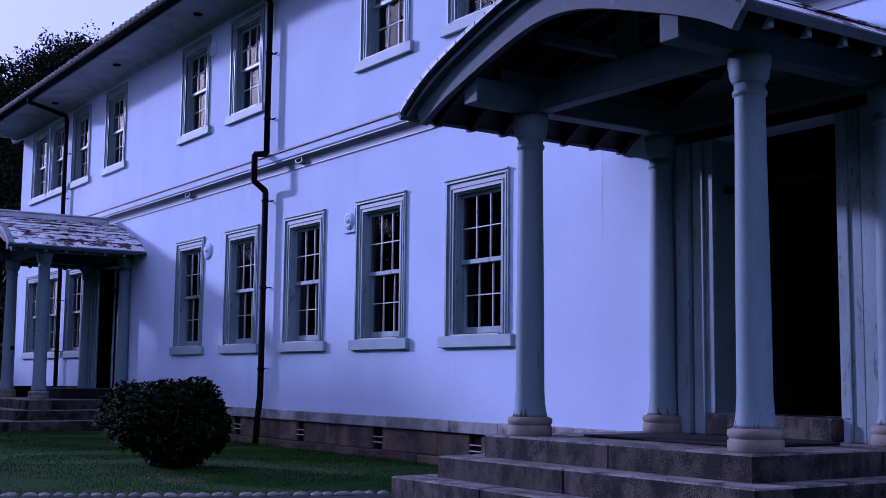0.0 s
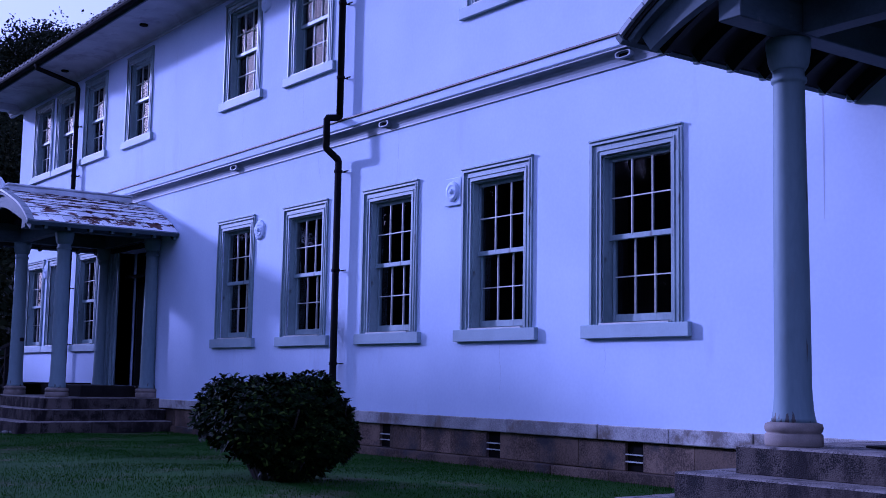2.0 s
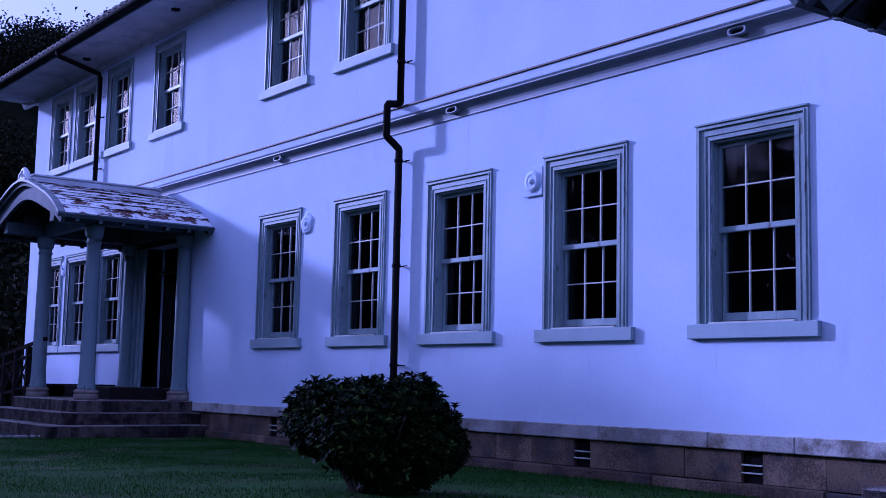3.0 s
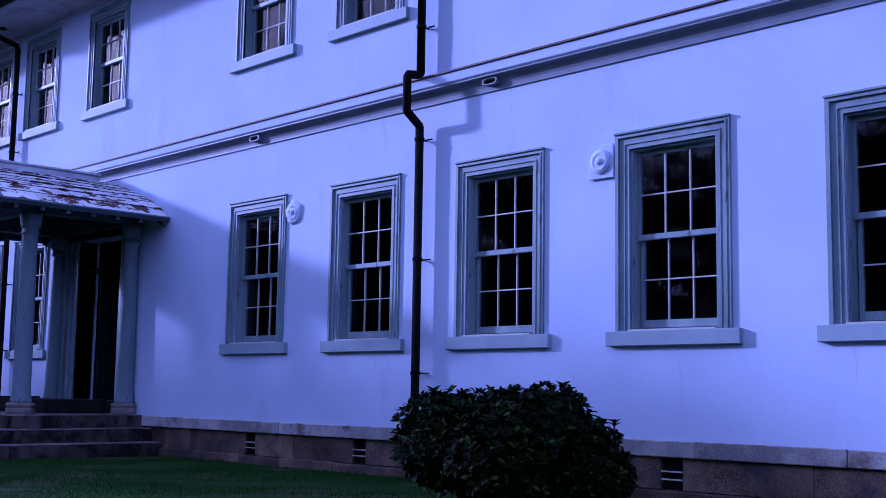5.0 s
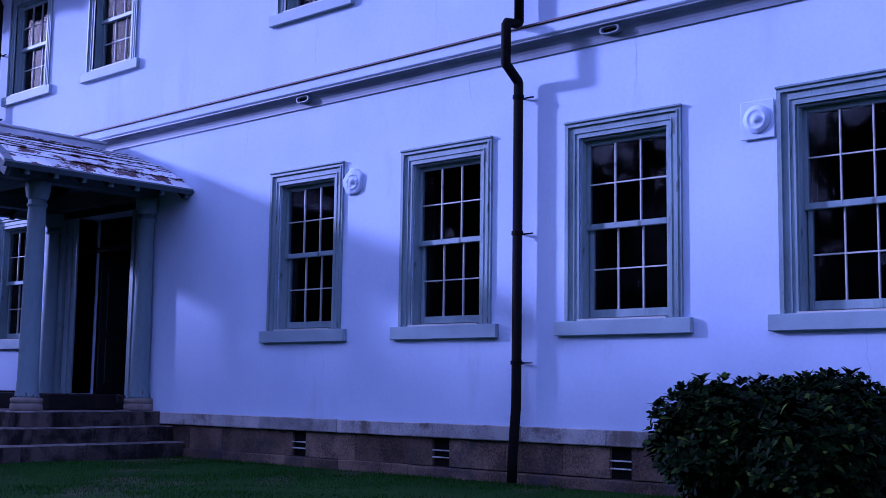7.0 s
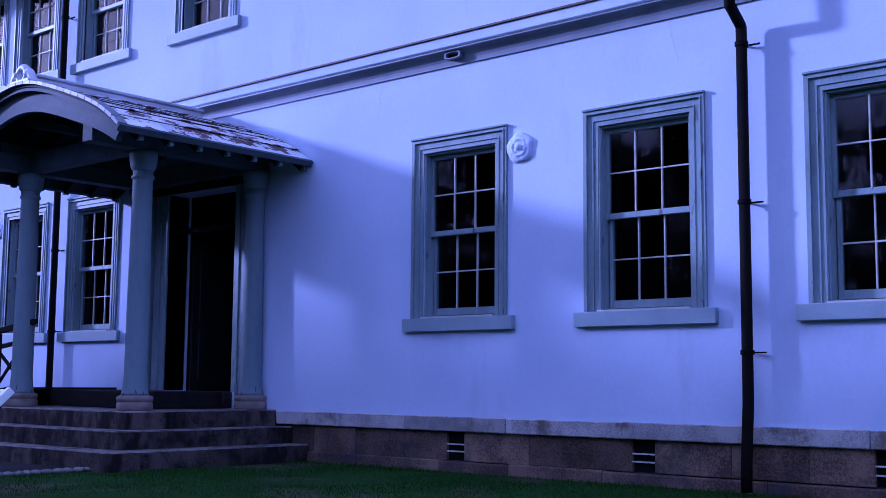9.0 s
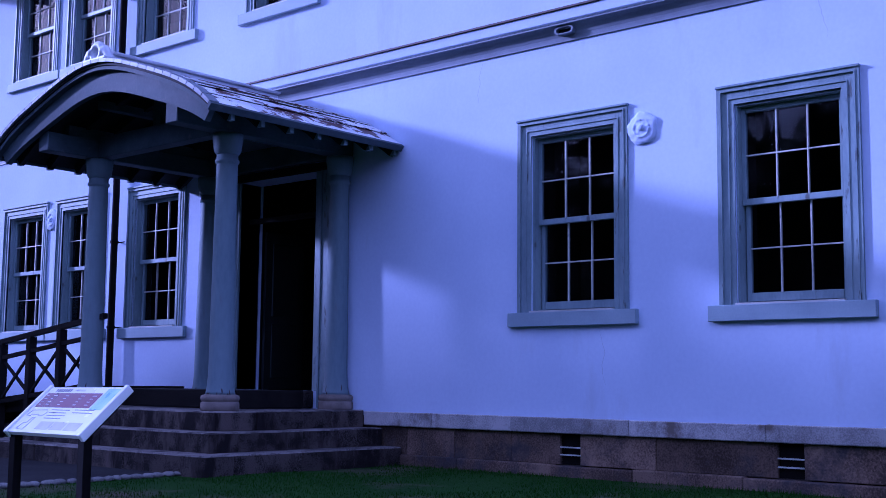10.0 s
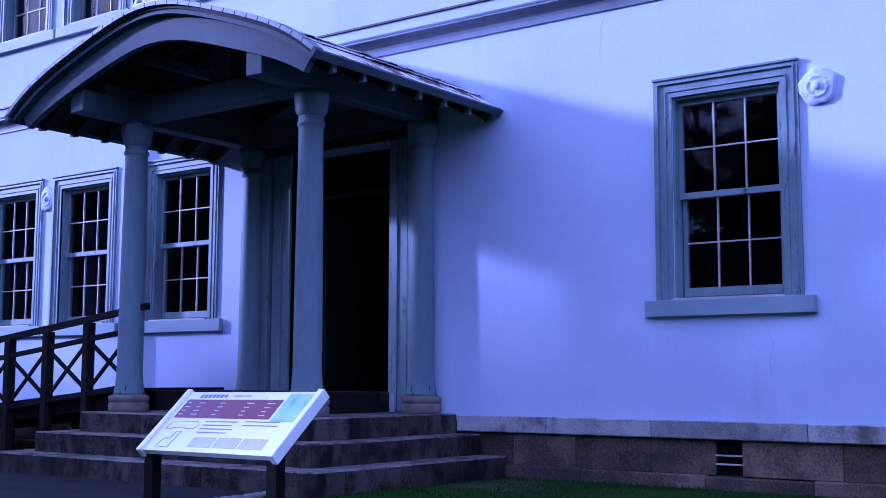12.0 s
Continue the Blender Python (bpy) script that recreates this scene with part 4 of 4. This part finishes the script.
# ---- information sign ----
def info_sign():
    root = empty("information_sign", "slanted white information board with a maroon panel on two dark posts", "sign")
    o, ux = Vector((2.50, 19.815, 0.705)), Vector((-0.095, -1.04, 0.01)).normalized()
    vy = Vector((0.326, 0.02, 0.307))
    vy = (vy - ux * vy.dot(ux)).normalized()
    nz = ux.cross(vy)
    m = Matrix((ux, vy, nz)).transposed().to_4x4()
    m.translation = o
    W2, H = 0.53, 0.43

    def slab(name, mat_, x0, x1, y0, y1, z0, z1, parent, label="", bevel=0.0):
        bm = boxed(x0, x1, y0, y1, z0, z1, bevel)
        bm.transform(m)
        return part(name, bm, mat_, parent, label)

    board = slab("board", sign_white, -W2 + 0.02, W2 - 0.02, 0, H, -0.03, 0.0, root)
    for s in (-1, 1):
        slab("side_frame", sign_white, s * W2 - 0.02, s * W2 + 0.02, -0.012, H + 0.012, -0.045, 0.014, root, "white metal edge", 0.004)
    slab("maroon_panel", sign_red, -0.48, 0.30, H * 0.55, H * 0.865, 0.0005, 0.002, board, "maroon title panel")
    slab("map_print", sign_blue, 0.32, 0.49, H * 0.52, H * 0.97, 0.0005, 0.002, board, "pale blue map print")
    for k in range(7):
        slab("title_bar", sign_ink, -0.40 + 0.034 * k, -0.376 + 0.034 * k, H * 0.90, H * 0.955, 0.0005, 0.002, board)
    slab("title_bar", sign_tint, -0.12, 0.02, H * 0.915, H * 0.945, 0.0005, 0.002, board)
    for r in range(4):
        for cx in (-0.46, -0.36, -0.18, 0.04, 0.20):
            slab("caption_bar", sign_tint, cx, cx + random.uniform(0.03, 0.06), H * (0.60 + 0.065 * r), H * (0.615 + 0.065 * r), 0.0021, 0.003, board)
    for r in range(4):
        slab("text_bar", sign_ink, -0.18, 0.10 - random.uniform(0, 0.06), H * (0.49 - 0.06 * r), H * (0.502 - 0.06 * r), 0.0005, 0.002, board)
        if r < 2:
            slab("text_bar", sign_ink, 0.14, 0.44 - random.uniform(0, 0.08), H * (0.50 - 0.06 * r), H * (0.512 - 0.06 * r), 0.0005, 0.002, board)
    for k in range(3):
        slab("picture_print", sign_tint, -0.16 + 0.2 * k, 0.02 + 0.2 * k, H * 0.08, H * 0.24, 0.0005, 0.002, board, "faded picture")
    for outline in ([(-0.47, 0.155), (-0.45, 0.205), (-0.24, 0.212), (-0.215, 0.19), (-0.23, 0.16), (-0.30, 0.158), (-0.31, 0.168), (-0.40, 0.166), (-0.41, 0.152)],
                    [(-0.43, 0.03), (-0.41, 0.085), (-0.36, 0.09), (-0.35, 0.135), (-0.31, 0.137), (-0.315, 0.09), (-0.325, 0.025)]):
        bm = bmesh.new()
        tube(bm, [m @ Vector((x, y, 0.0015)) for x, y in outline + outline[:1]], 0.0022, 5)
        part("plan_print", bm, sign_tint, board, "faint outline drawing")
    for s in (-1, 1):
        p = m @ Vector((s * (W2 - 0.035), 0.03, -0.05))
        part("post", boxed(p.x - 0.03, p.x + 0.03, p.y - 0.036, p.y + 0.036, GZ - 0.03, p.z + 0.03, 0.004), pipe_paint, root, "dark square post")
        q = m @ Vector((s * (W2 - 0.035), H * 0.75, -0.05))
        bm = bmesh.new()
        tube(bm, [p, q], 0.02, 6)
        part("bracket", bm, pipe_paint, root)


info_sign()


# ---- planting ----
def shrub():
    root = empty("shrub", "dense dark evergreen shrub with rosettes of glossy leaves", "shrub")
    bx, by = 4.25, 11.57
    gz = ground_height(bx, by)
    rng = random.Random(4)
    tips = []
    for k in range(17):
        a = 6.28318 * k / 17 + rng.uniform(-0.2, 0.2)
        reach = rng.uniform(0.2, 0.5)
        base = Vector((bx + 0.13 * math.cos(a), by + 0.13 * math.sin(a), gz - 0.03))
        pts = [base, base + Vector((0.12 * math.cos(a), 0.12 * math.sin(a), 0.2)), base + Vector((0.6 * reach * math.cos(a), 0.6 * reach * math.sin(a), 0.42)),
               base + Vector((reach * math.cos(a), reach * math.sin(a), rng.uniform(0.48, 0.66)))]
        bm = bmesh.new()
        tube(bm, pts, [0.03, 0.024, 0.017, 0.009], 6)
        part("stem", bm, bark, root)
    verts, faces = [], []

    def leaf(p, d, n, ln, w):
        s = d.cross(n)
        if s.length < 1e-4:
            return
        s.normalize()
        b = len(verts)
        up = s.cross(d).normalized()
        for t, q, h in ((0, 0.15, 0), (0.45, 0.8, 0.06), (0.8, 1.0, 0.02), (1.0, 0.25, -0.05)):
            for e in (-1, 1):
                verts.append(p + d * ln * t + s * w * 0.5 * q * e + up * h * ln)
        for k in range(3):
            faces.append((b + 2 * k, b + 2 * k + 1, b + 2 * k + 3, b + 2 * k + 2))

    # lobes: along and across the bush, height, radius, half height
    ax, ay = Vector((0.576, -0.817, 0)), Vector((0.817, 0.576, 0))
    lobes = [(0.0, 0.0, 0.50, 0.58, 0.40), (-0.40, 0.0, 0.57, 0.36, 0.33), (-0.42, -0.12, 0.50, 0.32, 0.24), (-0.28, 0.1, 0.62, 0.38, 0.28), (0.24, 0.22, 0.66, 0.28, 0.27), (0.10, 0.0, 0.64, 0.40, 0.26),
             (0.42, 0.05, 0.45, 0.30, 0.30), (0.52, -0.05, 0.35, 0.26, 0.20), (0.0, 0.40, 0.48, 0.38, 0.32), (0.0, -0.38, 0.46, 0.38, 0.32), (-0.15, 0.2, 0.60, 0.36, 0.24),
             (0.08, 0.0, 0.24, 0.30, 0.20), (0.18, -0.1, 0.20, 0.30, 0.18), (0.25, 0.0, 0.14, 0.26, 0.14)]
    for i in range(6200):
        lu, lv, lz, rh, rz = lobes[rng.randrange(len(lobes))]
        d = Vector((rng.gauss(0, 1), rng.gauss(0, 1), rng.gauss(0.15, 0.9))).normalized()
        depth = 1 - abs(rng.gauss(0, 0.26))
        p = ax * lu + ay * lv + Vector((d.x * rh * depth, d.y * rh * depth, lz + d.z * rz * depth))
        if p.z < 0.04 or (lu < 0.4 and math.hypot(p.x - 0.08, p.y + 0.12) > 0.30 + 1.3 * p.z):
            continue
        if noise.noise((p.x * 4, p.y * 4, p.z * 4)) < -0.40:
            continue
        p = p + Vector((bx, by, gz))
        axis = (d + Vector((0, 0, 0.75))).normalized()
        side = axis.cross(Vector((rng.random() - 0.5, rng.random() - 0.5, 0.3))).normalized()
        other = axis.cross(side)
        for k in range(rng.randint(7, 10)):
            a = 6.28318 * k / 8 + rng.uniform(-0.25, 0.25)
            out = side * math.cos(a) + other * math.sin(a)
            leaf(p, (out * rng.uniform(0.7, 1.1) + axis * rng.uniform(0.25, 0.9)).normalized(), axis, rng.uniform(0.042, 0.072), rng.uniform(0.018, 0.027))
    tip = Vector((bx, by, gz)) + ax * 0.66 + ay * 0.02 + Vector((0, 0, 0.69))
    for k in range(16):   # a lone shoot standing clear of the crown
        a = 6.28318 * k / 8
        out = ax * math.cos(a) + ay * math.sin(a)
        leaf(tip - Vector((0, 0, 0.02 * (k // 8))), (out + Vector((0, 0, 0.5))).normalized(), Vector((0, 0, 1)), 0.062, 0.024)
    from_lists("crown", verts, faces, leaf_mat, root)
    bm = bmesh.new()
    tube(bm, [tip - Vector((0.02, 0, 0.30)), tip - Vector((0.01, 0, 0.12)), tip], 0.007, 5)
    part("stem", bm, bark, root)


shrub()


def grass():
    rng = np.random.default_rng(3)
    n = 120000
    x = rng.uniform(1.2, 7.5, n)
    y = rng.uniform(8.3, 24.0, n)
    keep = (y > 8.38 + np.maximum(0, 5.1 - x) * 0.40 + np.maximum(0, 3.4 - x) * 0.12) & (y < 21.5 + np.maximum(0, x - 2.4) * 0.09 - (x < 2.4) * 0.1) & ~((x > 4.9) & ((y < 8.15) | (y > 21.38)))
    near_wall = (x > 7.2) & (y > 8.1) & (y < 21.4)
    x, y, near_wall = x[keep], y[keep], near_wall[keep]
    verts, faces = [], []
    for a, b, w in zip(x, y, near_wall):
        bare = noise.noise((a * 0.7, b * 0.7, 3.0))
        if bare > 0.15 and rng.random() < min(0.85, bare * 2.6):
            continue
        h = rng.uniform(0.010, 0.028) * (1.8 if w else 1)
        t = rng.uniform(0, 6.283)
        lean = rng.uniform(0.0, 0.6) * h
        g = ground_height(a, b) - 0.004
        c, s = math.cos(t), math.sin(t)
        k = len(verts)
        verts += [(a - 0.004 * s, b + 0.004 * c, g), (a + 0.004 * s, b - 0.004 * c, g), (a + lean * c, b + lean * s, g + h)]
        faces.append((k, k + 1, k + 2))
    tagged(from_lists("grass", verts, faces, blade_mat), "short dark green lawn grass", "grass", kind="stuff")


grass()


def edging():
    root = empty("path_edging", "row of small pale rounded edging stones", "edging", kind="structure")
    rng = random.Random(8)

    def stone():
        bm = bmesh.new()
        bmesh.ops.create_icosphere(bm, subdivisions=2, radius=1)
        for v in bm.verts:
            v.co *= 1 + 0.18 * noise.noise(v.co * 1.3 + Vector((rng.random() * 9, 0, 0)))
            v.co.z *= 0.55
        return bm

    shapes = []
    for k in range(4):
        ob = part("stone", stone(), pebble, root, "", True)
        shapes.append(ob.data)
        ob.matrix_world = pose(5.2, 8.62 + k * 0.01, GZ + 0.0) @ Matrix.Diagonal((0.075, 0.06, 0.06, 1))
        bpy.data.objects.remove(ob)
    for pts in ([(5.06, 8.36), (4.49, 8.55), (3.46, 8.98), (2.14, 9.68), (0.8, 10.2)], [(5.02, 21.74), (4.0, 21.63), (2.4, 21.49), (0.6, 21.38)]):
        for (xa, ya), (xb, yb) in zip(pts, pts[1:]):
            ln = math.hypot(xb - xa, yb - ya)
            s = 0.0
            while s < ln:
                t = s / ln
                ob = new("stone", rng.choice(shapes))
                ob.parent = root
                r = rng.uniform(0.055, 0.085)
                ob.matrix_world = pose(xa + (xb - xa) * t + rng.uniform(-0.02, 0.02), ya + (yb - ya) * t + rng.uniform(-0.02, 0.02), GZ + 0.015, 0, 0, rng.uniform(0, 360)) @ Matrix.Diagonal((r, r * 0.7, 0.05, 1))
                s += r * 1.75


edging()


def crowns(name, label, spots, leaf_size, per, seed):
    """Tree crowns as loose clumps of leaf cards, for woods too far to count."""
    rng = np.random.default_rng(seed)
    verts, faces = [], []
    for cx, cy, cz, r in spots:
        d = rng.normal(size=(per, 3))
        d /= np.linalg.norm(d, axis=1)[:, None]
        rad = r * (1 - np.abs(rng.normal(0, 0.22, per)))
        wob = 1 + 0.35 * np.sin(d[:, 0] * 5 + cx) * np.sin(d[:, 1] * 6 + cy) + 0.2 * np.sin(d[:, 2] * 9 + cx)
        c = np.array((cx, cy, cz)) + d * (rad * wob)[:, None] * np.array((1, 1, 0.9))
        u = rng.normal(size=(per, 3))
        u /= np.linalg.norm(u, axis=1)[:, None]
        w = np.cross(u, rng.normal(size=(per, 3)))
        w /= np.linalg.norm(w, axis=1)[:, None]
        s = leaf_size * rng.uniform(0.5, 1.2, per)[:, None]
        for q in np.stack((c - u * s - w * s * 0.4, c + u * s * 0.2 - w * s * 0.7, c + u * s + w * s * 0.3, c - u * s * 0.3 + w * s * 0.7), 1).reshape(-1, 4, 3):
            k = len(verts)
            verts += [tuple(p) for p in q]
            faces.append((k, k + 1, k + 2, k + 3))
    return tagged(from_lists(name, verts, faces, wood_mat), label, "woods", kind="stuff")


def hill():
    """Wooded slope rising behind the north end of the building."""
    top = lambda x, y: max(0.0, 33.0 * math.exp(-((x - 46) / 46.0) ** 2 - ((y - 122) / 36.0) ** 2)) + 1.5 * noise.noise((x * 0.05, y * 0.05, 0))
    xs = [2 + 4 * i for i in range(34)]
    ys = [60 + 4 * i for i in range(34)]
    verts = [(x, y, GZ - 0.3 + top(x, y) * min(1, (x - 2) / 18, (y - 60) / 18)) for x in xs for y in ys]
    n = len(ys)
    faces = [(i * n + j, (i + 1) * n + j, (i + 1) * n + j + 1, i * n + j + 1) for i in range(len(xs) - 1) for j in range(n - 1)]
    tagged(from_lists("hillside", verts, faces, leaf_litter), "dark wooded hillside beyond the building", "hill", kind="structure")
    rng = random.Random(5)
    spots = []
    for k in range(520):
        x, y = rng.uniform(12, 95), rng.uniform(62, 135)
        r = rng.uniform(1.6, 3.0)
        z = GZ + top(x, y) * min(1, (x - 2) / 18, (y - 60) / 18)
        spots.append((x, y, z + r * 0.7, r))
    for k in range(30):
        r = rng.uniform(1.6, 2.6)
        spots.append((rng.uniform(10, 26), rng.uniform(40, 58), rng.uniform(1.5, 4.5), r))
    crowns("woodland", "dark mixed woodland covering the hill", spots, 0.155, 1100, 11)


hill()


def screen_trees():
    """Trees beyond the view: a far belt shows in the panes, an added near row shades the foot of the wall."""
    rng = random.Random(9)
    spots = []
    for k in range(70):
        y = -40 + 1.75 * k + rng.uniform(-1, 1)
        r = rng.uniform(1.7, 3.0)
        x = -24 + rng.uniform(-3, 3)
        for h in (1.3, 3.4, 5.5, 7.5, rng.uniform(8.4, 10.6)):
            spots.append((x + rng.uniform(-0.8, 0.8), y + rng.uniform(-0.8, 0.8), h, r * (1.0 if h < 8 else 0.7)))
    # added row that only shades the wall; its gap lets the lit patch through
    for k in range(24):
        y = 25.5 + 1.35 * k + rng.uniform(-0.3, 0.3)
        if y < 33.6 or 44.2 < y < 45.9:
            continue
        top = 8.35 if y < 38.5 else 9.0 if y < 49 else 7.5
        for h in (1.2, 3.0, 4.8, 6.4, 7.4, top - 1.0):
            spots.append((-2.6 + rng.uniform(-0.7, 0.7), y + rng.uniform(-0.4, 0.4), h, rng.uniform(0.95, 1.3)))
    for k in range(17):
        y = 39 + 2.3 * k + rng.uniform(-0.8, 0.8)
        tall = rng.choice((11, 14, 17, 20, 23))
        h = 11.0
        while h < tall:
            spots.append((-24 + rng.uniform(-1.5, 1.5), y + rng.uniform(-1, 1), h, rng.uniform(1.5, 2.5) * (1.15 - 0.4 * h / tall)))
            h += 1.9
    crowns("unseen_trees", "unseen dark trees: belt mirrored in the panes and added shading row", spots, 0.45, 130, 21)


screen_trees()


# ---- plinth stones ----
def plinth():
    root = empty("trim_plinth", "stone plinth with cap course and small grilled vents", "plinth", kind="structure")
    part("core", boxed(WX + 0.055, WX + 0.33, Y0 + 0.35, Y1 - 0.003, GZ - 0.1, 0.695), mortar, root)
    rng = random.Random(2)
    spans = [(Y0, DOORS[0] - 1.51), (DOORS[0] + 1.51, DOORS[1] - 1.51), (DOORS[1] + 1.51, Y1)]
    vents = [c + 0.035 for c in LOW]
    for a, b in spans:
        y = a
        while y < b - 0.05:
            e = min(b, y + rng.uniform(0.85, 1.5))
            if b - e < 0.3:
                e = b
            part("cap_stone", boxed(WX - 0.03 + rng.uniform(-0.003, 0.003), WX + 0.06, y + 0.002, e - 0.002, 0.597, 0.742 + rng.uniform(-0.003, 0.003), 0.008), cap_stone, root)
            y = e
        y = a
        while y < b - 0.05:
            e = min(b, y + rng.uniform(0.8, 1.6))
            if b - e < 0.3:
                e = b
            part("base_stone", boxed(WX - 0.045 + rng.uniform(-0.006, 0.006), WX + 0.06, y + 0.002, e - 0.002, GZ - 0.08, 0.305 + rng.uniform(-0.006, 0.006), 0.01), plinth_stone, root)
            y = e
        stops = sorted([v for v in vents if a < v < b])
        edges = [a] + [q for v in stops for q in (v - 0.115, v + 0.115)] + [b]
        for p, q in zip(edges[::2], edges[1::2]):
            k = max(1, round((q - p) / rng.uniform(0.62, 0.8)))
            cuts = [p] + sorted(p + (q - p) * (i + rng.uniform(-0.2, 0.2)) / k for i in range(1, k)) + [q]
            for s, t in zip(cuts, cuts[1:]):
                part("wall_stone", boxed(WX + 0.012 + rng.uniform(-0.004, 0.006), WX + 0.07, s + 0.0015, t - 0.0015, 0.308, 0.596, 0.005), plinth_stone, root)
        for v in stops:
            g = part("vent_recess", boxed(WX + 0.05, WX + 0.06, v - 0.115, v + 0.115, 0.311, 0.595), pipe_paint, root, "dark vent opening")
            for z in (0.40, 0.47):
                part("vent_bar", boxed(WX + 0.012, WX + 0.03, v - 0.113, v + 0.113, z - 0.006, z + 0.006), sash_paint, g, "pale vent bar")


plinth()
